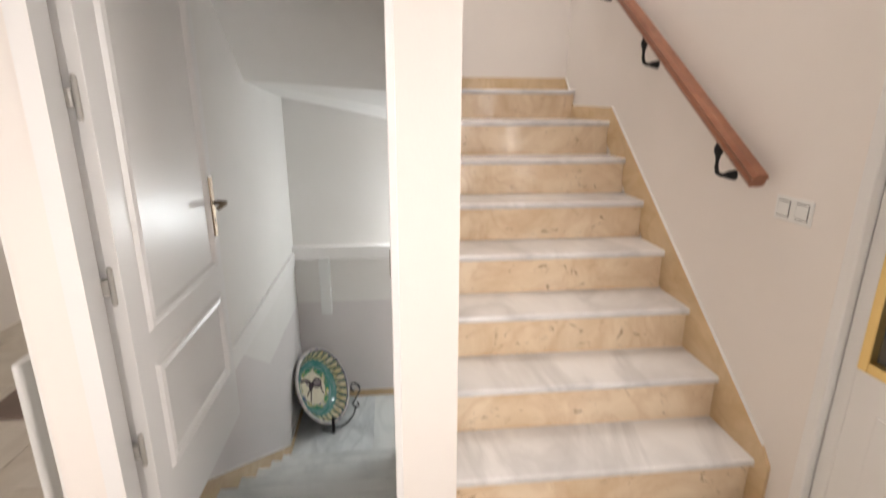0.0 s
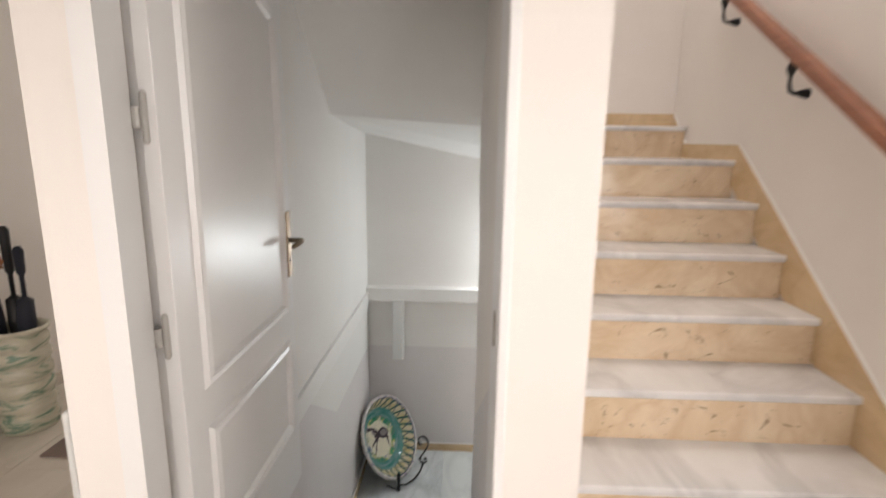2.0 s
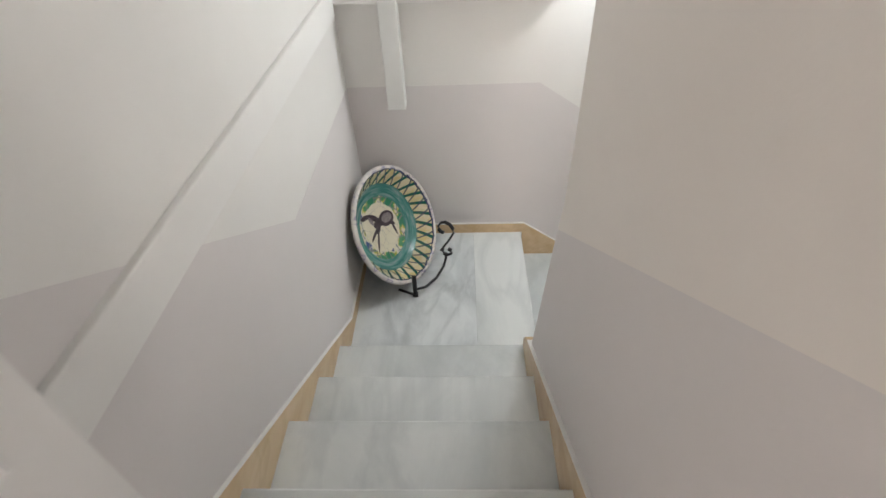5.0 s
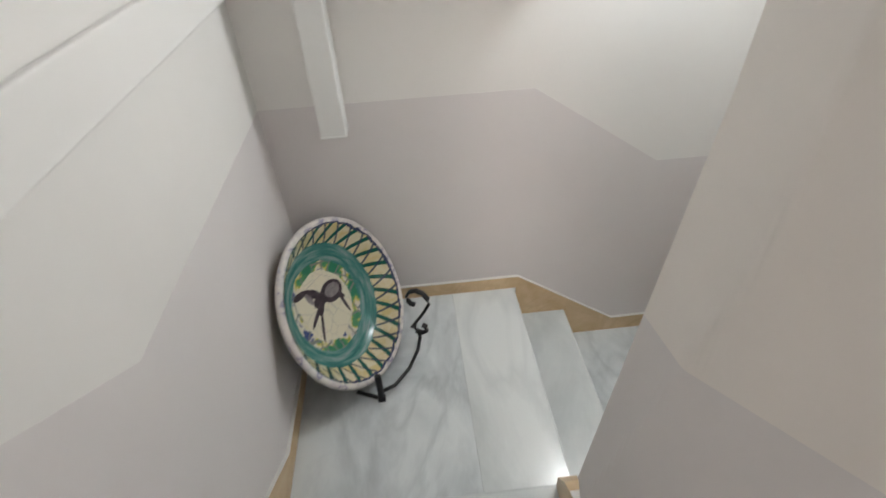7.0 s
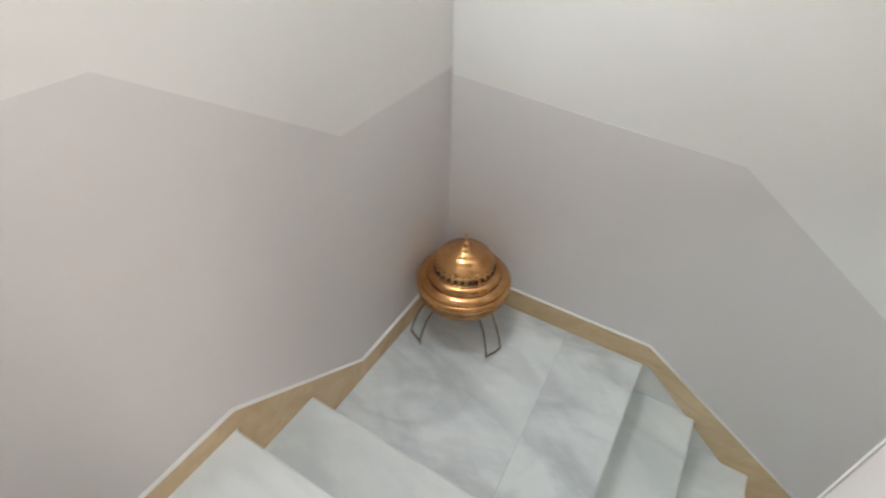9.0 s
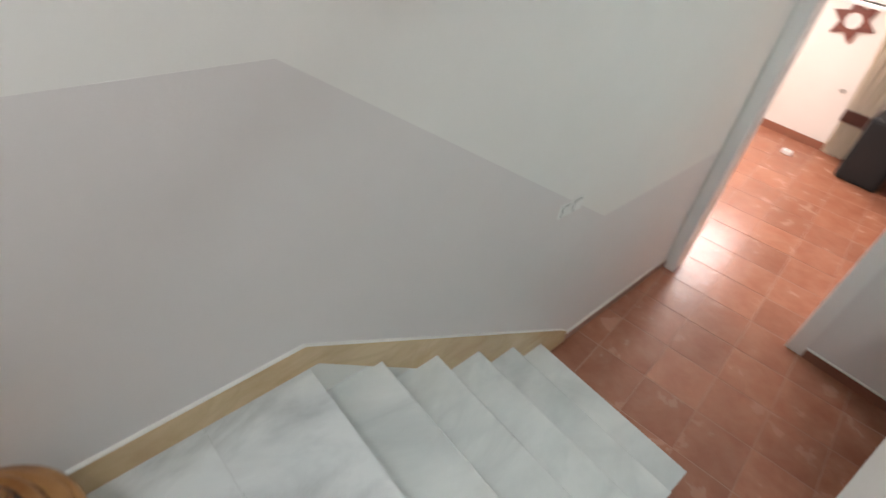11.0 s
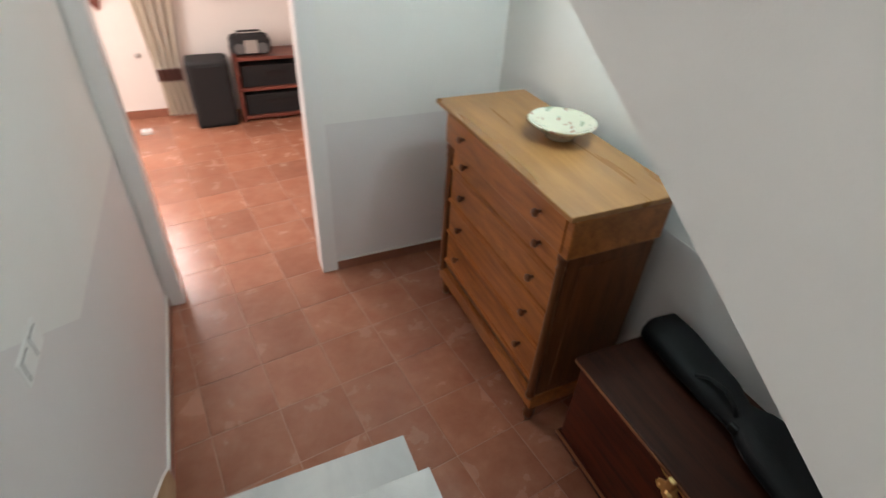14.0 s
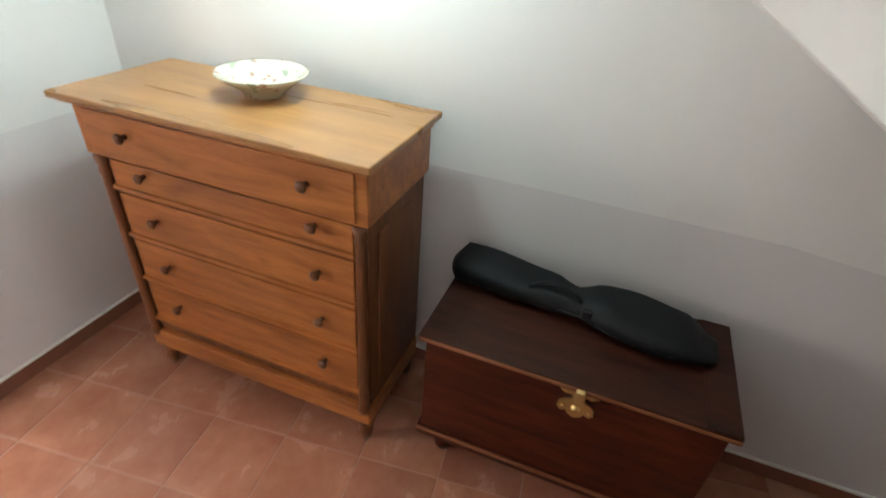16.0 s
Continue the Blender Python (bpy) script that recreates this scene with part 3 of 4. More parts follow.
# boxed ledge round the cellar stair with a stub of trunking
ledge = thing("boxed_ledge", (-0.4, 3.4, 0.12), "white painted boxed ledge running round the stairwell walls", "ledge", kind="structure")
part("ledge_side", box(XL, XL + 0.022, 0.47, YF - 0.085, 0.045, 0.168, 0.005), CEIL, ledge)
part("ledge_end", box(XL, 0.19, YF - 0.085, YF, 0.095, 0.21, 0.006), CEIL, ledge)
trunking = thing("cable_trunking", (-0.62, 3.42, -0.41), "white plastic cable trunking on the far wall", "trunking")
part("cover", box(-0.667, -0.577, 3.372, YF - T, -0.415, 0.112, 0.004), PLASTIC, trunking)
part("end_cap", box(-0.669, -0.575, 3.370, YF - T, -0.421, -0.414, 0.002), PLASTIC, trunking)

# ---- cellar door ----
frame_top = thing("door_frame", (-0.42, YD, 0), "white painted frame of the cellar door", "door frame", kind="structure")
part("jamb", prism([(-0.757, YD - 0.006), (-0.797, 0.394), (-0.835, 0.394), (-0.805, YD - 0.006)], "z", 0, 1.985), WHITE, frame_top)
part("jamb", box(-0.026, -0.005, YD - 0.006, 0.47, 0, 1.985, 0.003), WHITE, frame_top)
part("door_stop", box(-0.83, -0.791, 0.425, 0.445, 0, 1.985), WHITE, frame_top)
part("head", box(-0.757, -0.026, YD - 0.006, 0.396, 1.972, 1.995, 0.003), WHITE, frame_top)
part("strike_plate", box(-0.0285, -0.0255, 0.345, 0.368, 0.96, 1.035, 0.001), OLDBRASS, frame_top, "brass strike plate")
part("latch_slot", box(-0.0268, -0.0255, 0.352, 0.36, 0.70, 0.79), CEIL, frame_top)

door = thing("cellar_door", (-0.787, 0.405, 0), "white painted panelled door standing open into the stair", "door")
leaf = part("leaf", box(-0.789, -0.752, 0.410, 1.205, 0.012, 1.985, 0.002), WHITE, door)
part("latch", box(-0.774, -0.760, 1.2045, 1.213, 0.42, 0.49, 0.001), GAP, door, "dark latch in the door edge")


def moulding(points, w, h, mat, parent, name="moulding"):
    """A raised bead on the leaf's face along a closed run of (y, z) points."""
    bm = bmesh.new()
    n = len(points)
    rings = []
    for i, p in enumerate(points):
        a, b, c = Vector(points[i - 1]), Vector(p), Vector(points[(i + 1) % n])
        d0, d1 = (b - a).normalized(), (c - b).normalized()
        nrm = Vector((-(d0.y + d1.y), d0.x + d1.x)).normalized()
        k = 1 / max(0.5, nrm.dot(Vector((-d0.y, d0.x))))
        ring = []
        for off, hh in ((-w / 2, 0), (-w / 4, h), (0.0, h * 0.55), (w / 4, h), (w / 2, 0)):
            q = b + nrm * (off * k)
            ring.append(bm.verts.new((-0.752 + hh, q.x, q.y)))
        rings.append(ring)
    for i in range(n):
        a, b = rings[i], rings[(i + 1) % n]
        for j in range(4):
            bm.faces.new((a[j], a[j + 1], b[j + 1], b[j]))
    bmesh.ops.recalc_face_normals(bm, faces=bm.faces[:])
    return part(name, bm, mat, parent)


top_curve = [(1.11 - 0.58 * k / 12, 1.80 + 0.085 * math.sin(math.pi * k / 12) ** 2) for k in range(13)]
moulding([(0.53, 0.775), (1.11, 0.775)] + top_curve, 0.045, 0.011, WHITE, door)
moulding([(0.53, 0.29), (1.11, 0.29), (1.11, 0.625), (0.53, 0.625)], 0.045, 0.011, WHITE, door)
handle = part("handle_plate", box(-0.752, -0.744, 1.148, 1.186, 0.885, 1.135, 0.004), OLDBRASS, door, "aged brass handle plate")
part("lever", tube([(-0.745, 1.167, 1.025), (-0.71, 1.167, 1.025), (-0.695, 1.16, 1.025), (-0.69, 1.14, 1.027), (-0.692, 1.06, 1.022)], [0.009, 0.009, 0.010, 0.010, 0.008], 10), OLDBRASS, handle, "brass lever", True)
part("keyhole", box(-0.745, -0.742, 1.162, 1.172, 0.94, 0.96), GAP, handle)
for z in (1.85, 1.428, 0.938, 0.42):
    h = part("hinge", tube([(-0.776, 0.405, z - 0.055), (-0.776, 0.405, z - 0.05), (-0.776, 0.405, z + 0.05), (-0.776, 0.405, z + 0.055)], [0.004, 0.0075, 0.0075, 0.004], 10), STEEL, door, "brushed nickel hinge")
    part("knuckle", tube([(-0.806, 0.396, z - 0.055), (-0.806, 0.396, z - 0.05), (-0.806, 0.396, z + 0.05), (-0.806, 0.396, z + 0.055)], [0.004, 0.0075, 0.0075, 0.004], 10), STEEL, h)
    part("pin", tube([(-0.791, 0.399, z - 0.022), (-0.791, 0.399, z + 0.022)], 0.0095, 12), STEEL, h)

# ---- switches ----
def switch(name, axis_x, y0, y1, z0, z1, side, count, label):
    t = thing(name, (axis_x, (y0 + y1) / 2, (z0 + z1) / 2), label, "light switch")
    a, b = (axis_x, axis_x + side * 0.006)
    part("plate", box(min(a, b), max(a, b), y0, y1, z0, z1, 0.003), PLASTIC, t)
    w = (y1 - y0) / count
    for i in range(count):
        c = y0 + w * (i + 0.5)
        e = side * 0.006 + axis_x
        r = 0.3 * w
        part("gap", box(min(e, e + side * 0.001), max(e, e + side * 0.001), c - r - 0.003, c + r + 0.003, (z0 + z1) / 2 - r - 0.003, (z0 + z1) / 2 + r + 0.003), GAP, t)
        part("rocker", box(min(e, e + side * 0.004), max(e, e + side * 0.004), c - r, c + r, (z0 + z1) / 2 - r, (z0 + z1) / 2 + r, 0.0015), PLASTIC, t)


switch("light_switch", XW, 0.425, 0.578, 1.052, 1.132, -1, 2, "white double light switch on the stair wall")
switch("light_switch", XD, 0.603, 0.657, 1.016, 1.077, -1, 1, "white light switch inside the cellar door")
switch("light_switch", XW - T, 1.22, 1.375, -1.672, -1.60, -1, 2, "white double switch on the lower stair wall")

# ---- handrail ----
rail = thing("handrail", (1.2, 0.564, 1.18), "reddish brown wooden handrail on black iron brackets", "handrail")
p0, p1 = Vector((1.195, 0.585, 1.175)), Vector((1.195, 2.255, 2.275))
d = (p1 - p0).normalized()
n = d.cross(Vector((1, 0, 0))) * -1
outline = [(-0.030, -0.012), (-0.022, -0.026), (0.022, -0.026), (0.030, -0.012), (0.024, 0.0), (0.030, 0.012), (0.018, 0.027), (-0.018, 0.027), (-0.030, 0.012), (-0.024, 0.0)]
bm = bmesh.new()
ends = [[bm.verts.new(p + Vector((1, 0, 0)) * a + n * b) for a, b in outline] for p in (p0, p1)]
for i in range(len(outline)):
    j = (i + 1) % len(outline)
    bm.faces.new((ends[0][i], ends[0][j], ends[1][j], ends[1][i]))
bm.faces.new(ends[0][::-1])
bm.faces.new(ends[1])
bmesh.ops.recalc_face_normals(bm, faces=bm.faces[:])
part("rail", bm, RAILWOOD, rail)
for s in (0.13, 0.53, 0.90):
    c = p0.lerp(p1, s) - n * 0.026
    b = part("bracket", tube([c + upz * 0.004, c - upz * 0.02, c - upz * 0.03, c - upz * 0.045, c - upz * 0.06, c - upz * 0.10, c + Vector((0.006, 0, -0.122)), c + Vector((0.022, -0.002, -0.132)), c + Vector((0.075, -0.005, -0.132))], [0.012, 0.012, 0.017, 0.017, 0.010, 0.008, 0.008, 0.008, 0.008], 10), IRON, rail, "black wrought iron bracket", True)
    part("rosette", tube([c + Vector((0.04, -0.004, -0.132)), c + Vector((0.075, -0.005, -0.132))], [0.013, 0.020], 14), IRON, b)

# ---- entrance door ----
entrance = thing("entrance_door", (XW + 0.05, -0.25, 0), "white panelled entrance door with a narrow glazed panel", "door")
part("frame_post", box(XW - 0.012, XW + 0.1, 0.242, 0.285, 0, 2.12, 0.004), WHITE, entrance)
part("frame_post", box(XW - 0.012, XW + 0.1, -0.75, -0.69, 0, 2.12, 0.004), WHITE, entrance)
part("frame_head", box(XW - 0.012, XW + 0.1, -0.69, 0.242, 2.06, 2.12, 0.004), WHITE, entrance)
part("stile", box(XW + 0.015, XW + 0.06, 0.190, 0.238, 0.01, 2.055, 0.003), WHITE, entrance)
part("stile", box(XW + 0.015, XW + 0.06, -0.687, -0.60, 0.01, 2.055, 0.003), WHITE, entrance)
part("rail", box(XW + 0.015, XW + 0.06, -0.60, 0.190, 0.01, 0.70, 0.003), WHITE, entrance)
part("rail", box(XW + 0.015, XW + 0.06, -0.60, 0.190, 1.95, 2.055, 0.003), WHITE, entrance)
part("moulding", box(XW + 0.006, XW + 0.016, -0.55, 0.10, 0.12, 0.60, 0.004), WHITE, entrance)
part("pane", box(XW + 0.04, XW + 0.046, -0.60, 0.190, 0.70, 1.95), principled("smoked_frosted_glass", (0.10, 0.11, 0.12), 0.25), entrance, "dark frosted glass")
part("bead", box(XW + 0.012, XW + 0.04, 0.160, 0.190, 0.70, 1.95, 0.003), BRASS, entrance, "brass glazing bead")
part("bead", box(XW + 0.012, XW + 0.04, -0.60, 0.160, 0.70, 0.73, 0.003), BRASS, entrance, "brass glazing bead")

# ---- plate on an iron stand ----
def plate_paint():
    """Glazed earthenware: a leafy medallion round a dark motif, a green sunken ring, a hatched border; patterns in the plate's own polar coordinates."""
    m = principled("painted_glazed_earthenware", (0.7, 0.66, 0.5), 0.18)
    tc = m.node_tree.nodes.new("ShaderNodeTexCoord")
    sep = m.node_tree.nodes.new("ShaderNodeSeparateXYZ")
    wire(m, tc.outputs["Object"], sep.inputs[0])

    def fn(op, a, b=0.0):
        n = m.node_tree.nodes.new("ShaderNodeMath")
        n.operation = op
        for i, v in enumerate((a, b)):
            if isinstance(v, (int, float)):
                n.inputs[i].default_value = v
            else:
                wire(m, v, n.inputs[i])
        return n.outputs[0]
    x, y = sep.outputs[0], sep.outputs[1]
    r = fn('SQRT', fn('ADD', fn('MULTIPLY', x, x), fn('MULTIPLY', y, y)))
    ang = fn('ARCTAN2', y, x)
    wob = noise_fac(m, coords(m), 14, 4, 0.6, 0.5)
    rw = fn('ADD', r, fn('MULTIPLY', fn('SUBTRACT', wob, 0.5), 0.03))
    # border: crossed green hatching on cream
    h1 = fn('SINE', fn('ADD', fn('MULTIPLY', ang, 27.0), fn('MULTIPLY', r, 60.0)))
    h2 = fn('SINE', fn('SUBTRACT', fn('MULTIPLY', ang, 27.0), fn('MULTIPLY', r, 70.0)))
    bold = ramp(m, h1, [(0.50, (0, 0, 0)), (0.66, (1, 1, 1))])
    thin = ramp(m, h2, [(0.84, (0, 0, 0)), (0.92, (0.9, 0.9, 0.9))])
    border = mix(m, bold, ramp(m, wob, [(0.4, (0.60, 0.50, 0.24)), (0.6, (0.68, 0.62, 0.44))]), (0.012, 0.10, 0.075))
    border = mix(m, thin, border, (0.03, 0.06, 0.10))
    # sunken ring: streaked sea green
    streak = noise_fac(m, coords(m), 22, 5, 0.6, 1.2)
    swirl = m.node_tree.nodes.new('ShaderNodeCombineXYZ')
    wire(m, fn('MULTIPLY', fn('ABSOLUTE', ang), 1.1), swirl.inputs[0])
    wire(m, fn('MULTIPLY', r, 45.0), swirl.inputs[1])
    sweep = noise_fac(m, swirl.outputs[0], 1.3, 4, 0.6, 0.3)
    ring = ramp(m, sweep, [(0.3, (0.02, 0.13, 0.12)), (0.46, (0.05, 0.21, 0.19)), (0.6, (0.16, 0.30, 0.28)), (0.7, (0.30, 0.38, 0.36))])
    # medallion: pale petals and leaves, yellow and blue touches
    cells = node(m, "ShaderNodeTexVoronoi", Scale=15.0)
    cells.feature = 'DISTANCE_TO_EDGE'
    wire(m, coords(m), cells.inputs["Vector"])
    edge = ramp(m, cells.outputs[0], [(0.02, (1, 1, 1)), (0.07, (0, 0, 0))])
    leaf_c = ramp(m, noise_fac(m, coords(m), 11, 3), [(0.40, (0.03, 0.20, 0.11)), (0.47, (0.10, 0.30, 0.12)), (0.49, (0.50, 0.44, 0.06)), (0.53, (0.66, 0.62, 0.46)), (0.58, (0.68, 0.64, 0.52)), (0.62, (0.05, 0.08, 0.22))])
    med = mix(m, edge, leaf_c, (0.2, 0.22, 0.2))
    # dark curved motif built of ellipses, with a paler wash inside
    def blob(cx, cy, a, b, tilt):
        c, s = math.cos(tilt), math.sin(tilt)
        dx, dy = fn('SUBTRACT', x, cx), fn('SUBTRACT', y, cy)
        u = fn('ADD', fn('MULTIPLY', dx, c / a), fn('MULTIPLY', dy, s / a))
        v = fn('ADD', fn('MULTIPLY', dx, -s / b), fn('MULTIPLY', dy, c / b))
        return fn('LESS_THAN', fn('ADD', fn('MULTIPLY', u, u), fn('MULTIPLY', v, v)), 1.0)
    def swung(q, turn=-0.56, drop=-0.01, size=0.98):
        c, s = math.cos(turn), math.sin(turn)
        return (size * (q[0] * c - q[1] * s) - 0.03, size * (q[0] * s + q[1] * c) + drop, size * q[2], size * q[3], q[4] + turn)
    motif, wash = 0.0, 0.0
    for q in ((-0.112, 0.086, 0.042, 0.014, 0.35), (-0.048, 0.085, 0.05, 0.019, -0.2), (0.0, 0.055, 0.05, 0.026, 0.5), (0.068, 0.080, 0.066, 0.046, 0.3), (-0.012, 0.022, 0.036, 0.018, 1.2), (-0.045, -0.010, 0.056, 0.009, 0.92), (-0.024, -0.055, 0.066, 0.008, 1.40), (0.098, 0.060, 0.042, 0.015, -0.4), (0.128, 0.018, 0.05, 0.008, 2.06)):
        motif = fn('MAXIMUM', motif, blob(*swung(q)))
    for q in ((0.072, 0.084, 0.046, 0.028, 0.3), (-0.062, 0.066, 0.03, 0.014, -0.9)):
        wash = fn('MAXIMUM', wash, blob(*swung(q)))
    petal = fn('LESS_THAN', rw, 0.145)
    med = mix(m, petal, med, mix(m, fn('MULTIPLY', 0.35, fn('LESS_THAN', cells.outputs[0], 0.012)), (0.72, 0.67, 0.52), (0.12, 0.12, 0.2)))
    med = mix(m, motif, med, ramp(m, streak, [(0.35, (0.030, 0.022, 0.026)), (0.7, (0.075, 0.055, 0.065))]))
    med = mix(m, wash, med, ramp(m, streak, [(0.35, (0.16, 0.13, 0.14)), (0.7, (0.30, 0.26, 0.26))]))
    c = mix(m, fn('GREATER_THAN', rw, 0.186), med, ring)
    c = mix(m, fn('GREATER_THAN', fn('ADD', r, fn('MULTIPLY', fn('SUBTRACT', wob, 0.5), 0.012)), 0.252), c, border)
    rim = ramp(m, noise_fac(m, coords(m), 18, 3), [(0.42, (0.72, 0.68, 0.63)), (0.55, (0.60, 0.56, 0.55)), (0.61, (0.24, 0.22, 0.34)), (0.66, (0.62, 0.58, 0.57))])
    c = mix(m, fn('GREATER_THAN', r, 0.318), c, rim)
    c = mix(m, fn('LESS_THAN', fn('ABSOLUTE', fn('SUBTRACT', rw, 0.315)), 0.003), c, (0.05, 0.06, 0.12))
    base(m, c)
    bump(m, streak, 0.08, 0.004)
    return m


stand_place = (-0.62, 3.06, L1)
plate = thing("painted_plate", (-0.649, 3.134, -0.998), "large green and cream glazed plate with a dark painted motif", "plate")
yaw, tilt = radians(-23.9), radians(27.3)
nrm = Vector((math.cos(yaw) * math.cos(tilt), math.sin(yaw) * math.cos(tilt), math.sin(tilt)))
side = Vector((-math.sin(yaw), math.cos(yaw), 0))
upv = nrm.cross(side)
plate.matrix_basis = Matrix.Translation((-0.649, 3.134, -0.998)) @ Matrix((side, upv, nrm)).transposed().to_4x4()
prof = [(0, -0.128), (0.10, -0.129), (0.158, -0.125), (0.185, -0.116), (0.215, -0.101), (0.252, -0.082), (0.272, -0.056), (0.30, -0.020), (0.314, -0.004), (0.322, 0.004), (0.332, 0.006), (0.340, 0.000), (0.342, -0.012), (0.336, -0.022), (0.322, -0.030), (0.29, -0.075), (0.262, -0.105), (0.21, -0.125), (0.17, -0.142), (0.0, -0.143)]
dish = lathe(prof, (0, 0, 0), 72)
me = bpy.data.meshes.new("dish")
dish.to_mesh(me)
dish.free()
me.materials.append(plate_paint())
me.shade_smooth()
dish_ob = new("dish", me)
dish_ob.parent = plate

stand = thing("plate_stand", stand_place, "black wrought iron scroll stand holding the painted plate", "plate stand")


out = Vector((nrm.x, nrm.y, 0)).normalized()
toe = Vector((-0.56, 2.895, L1))
part("hook", tube([toe + upz * z for z in (0.004, 0.05, 0.10, 0.155)], 0.013, 8, 0.6), IRON, stand)
part("toe", box(toe.x - 0.015, toe.x + 0.015, toe.y - 0.015, toe.y + 0.015, L1, L1 + 0.02, 0.004), IRON, stand)
part("foot_strap", tube([toe - out * 0.11 + upz * 0.006, toe + upz * 0.006], 0.010, 6, 0.45), IRON, stand)
# flat strap bent into an upright S
heel = Vector((-0.385, 3.17, L1))
curl = [(-0.010, 0.032), (-0.026, 0.034), (-0.038, 0.048), (-0.038, 0.070), (-0.026, 0.092), (-0.002, 0.104), (0.024, 0.096), (0.042, 0.072), (0.042, 0.044), (0.026, 0.010), (0.004, -0.030), (-0.018, -0.066), (-0.028, -0.090), (-0.016, -0.108), (0.010, -0.110), (0.028, -0.094), (0.026, -0.074), (0.010, -0.068)]
part("scroll", tube([heel + out * (1.15 * u) + upz * (0.195 + 1.15 * v) for u, v in curl], 0.0145, 8, 0.45), IRON, stand, "flat iron strap bent to an S", True)
part("crossbar", tube([heel + Vector((-0.006, 0.0, 0.075)), heel + Vector((-0.004, -0.02, 0.055)), heel + Vector((-0.018, -0.07, 0.035)), heel + Vector((-0.06, -0.15, 0.018)), heel + Vector((-0.12, -0.23, 0.024)), toe + upz * 0.05], 0.0075, 8), IRON, stand, "", True)
part("back_leg", tube([Vector((-0.6, 3.06, L1 + 0.006)), Vector((-0.72, 3.14, L1 + 0.1)), Vector((-0.80, 3.18, L1 + 0.3))], 0.009, 8), IRON, stand)

# ---- copper brazier ----
bx, by = 1.056, 3.268
brazier = thing("copper_brazier", (bx, by, L2), "polished copper brazier with a pierced domed lid on wire feet", "brazier")
part("bowl", lathe([(0, 0.165), (0.10, 0.168), (0.15, 0.188), (0.178, 0.215), (0.186, 0.228), (0.181, 0.236), (0.189, 0.244), (0.184, 0.253), (0.191, 0.262), (0.191, 0.276), (0.182, 0.286), (0.176, 0.288), (0.172, 0.280), (0.0, 0.275)], (bx, by, L2), 56), COPPER, brazier, "", True)
lid = part("lid", lathe([(0.172, 0.281), (0.179, 0.287), (0.176, 0.298), (0.160, 0.308), (0.150, 0.311), (0.148, 0.3105), (0.147, 0.314), (0.146, 0.334), (0.142, 0.340), (0.134, 0.344), (0.131, 0.3435), (0.122, 0.344), (0.121, 0.347), (0.1175, 0.372), (0.1165, 0.374), (0.115, 0.3745), (0.112, 0.384), (0.104, 0.397), (0.092, 0.408), (0.083, 0.4135), (0.082, 0.4165), (0.070, 0.423), (0.058, 0.4275), (0.057, 0.4305), (0.044, 0.435), (0.032, 0.438), (0.031, 0.442), (0.022, 0.447), (0.016, 0.452), (0.019, 0.459), (0.016, 0.466), (0.008, 0.470), (0.0045, 0.474), (0.0035, 0.505), (0, 0.507)], (bx, by, L2), 56), COPPER, brazier, "domed copper lid", True)
for i in range(28):
    a = 2 * math.pi * i / 28
    for rr, zz, s, rise in ((0.1195, 0.3585, 0.0082, 0.14), (0.1135, 0.3795, 0.0028, 0.4)):
        c = Vector((bx + rr * math.cos(a), by + rr * math.sin(a), L2 + zz))
        o = Vector((math.cos(a), math.sin(a), rise)).normalized()
        part("pierced_hole", tube([c - o * 0.001, c + o * 0.0012], s, 8), COPPERDARK, lid)
part("seam", lathe([(0.1455, 0.3105), (0.1495, 0.3118), (0.1455, 0.313)], (bx, by, L2), 40), COPPERDARK, lid)
part("seam", lathe([(0.1205, 0.3435), (0.1245, 0.3448), (0.1205, 0.346)], (bx, by, L2), 40), COPPERDARK, lid)
for a in (radians(244), radians(152), radians(10)):
    o = Vector((math.cos(a), math.sin(a), 0))
    s = Vector((-o.y, o.x, 0))
    c = Vector((bx, by, L2))
    pts = [c + o * 0.160 + s * 0.030 + upz * 0.19, c + o * 0.19 + s * 0.031 + upz * 0.15, c + o * 0.212 + s * 0.034 + upz * 0.10, c + o * 0.226 + s * 0.036 + upz * 0.05, c + o * 0.214 + s * 0.024 + upz * 0.014, c + o * 0.207 + upz * 0.005, c + o * 0.214 - s * 0.024 + upz * 0.014, c + o * 0.226 - s * 0.036 + upz * 0.05, c + o * 0.212 - s * 0.034 + upz * 0.10, c + o * 0.19 - s * 0.031 + upz * 0.15, c + o * 0.160 - s * 0.030 + upz * 0.19]
    part("wire_foot", tube(pts, 0.0042, 8), OLDBRASS, brazier, "bent wire foot", True)

# ---- chest of drawers ----
chest = thing("chest_of_drawers", (-0.47, 0.7, FL), "honey pine chest of five drawers with dark turned knobs", "chest of drawers")
part("top", box(-0.725, -0.218, 0.132, 1.272, -1.64, -1.617, 0.005, 3), PINETOP, chest, "pale worn pine top")
part("cornice", prism([(-0.70, -1.662), (-0.262, -1.662), (-0.238, -1.652), (-0.226, -1.64), (-0.70, -1.64)], "y", 0.150, 1.254), PINE, chest)
part("carcase", box(-0.715, -0.30, 0.182, 1.222, -2.72, -1.66, 0.003), PINESHADE, chest)
part("frieze", box(-0.715, -0.268, 0.165, 1.239, -1.835, -1.66, 0.004), PINE, chest)
# side away from the lamp: its shade is in the pine's darker colour
part("side_panel", box(-0.66, -0.36, 1.222, 1.228, -2.60, -1.90, 0.002), PINESHADE, chest)
rows = [(-1.835, -1.662), (-1.962, -1.845), (-2.160, -1.975), (-2.362, -2.174), (-2.572, -2.376)]
knobs = [-1.735, -1.885, -2.062, -2.262, -2.462]
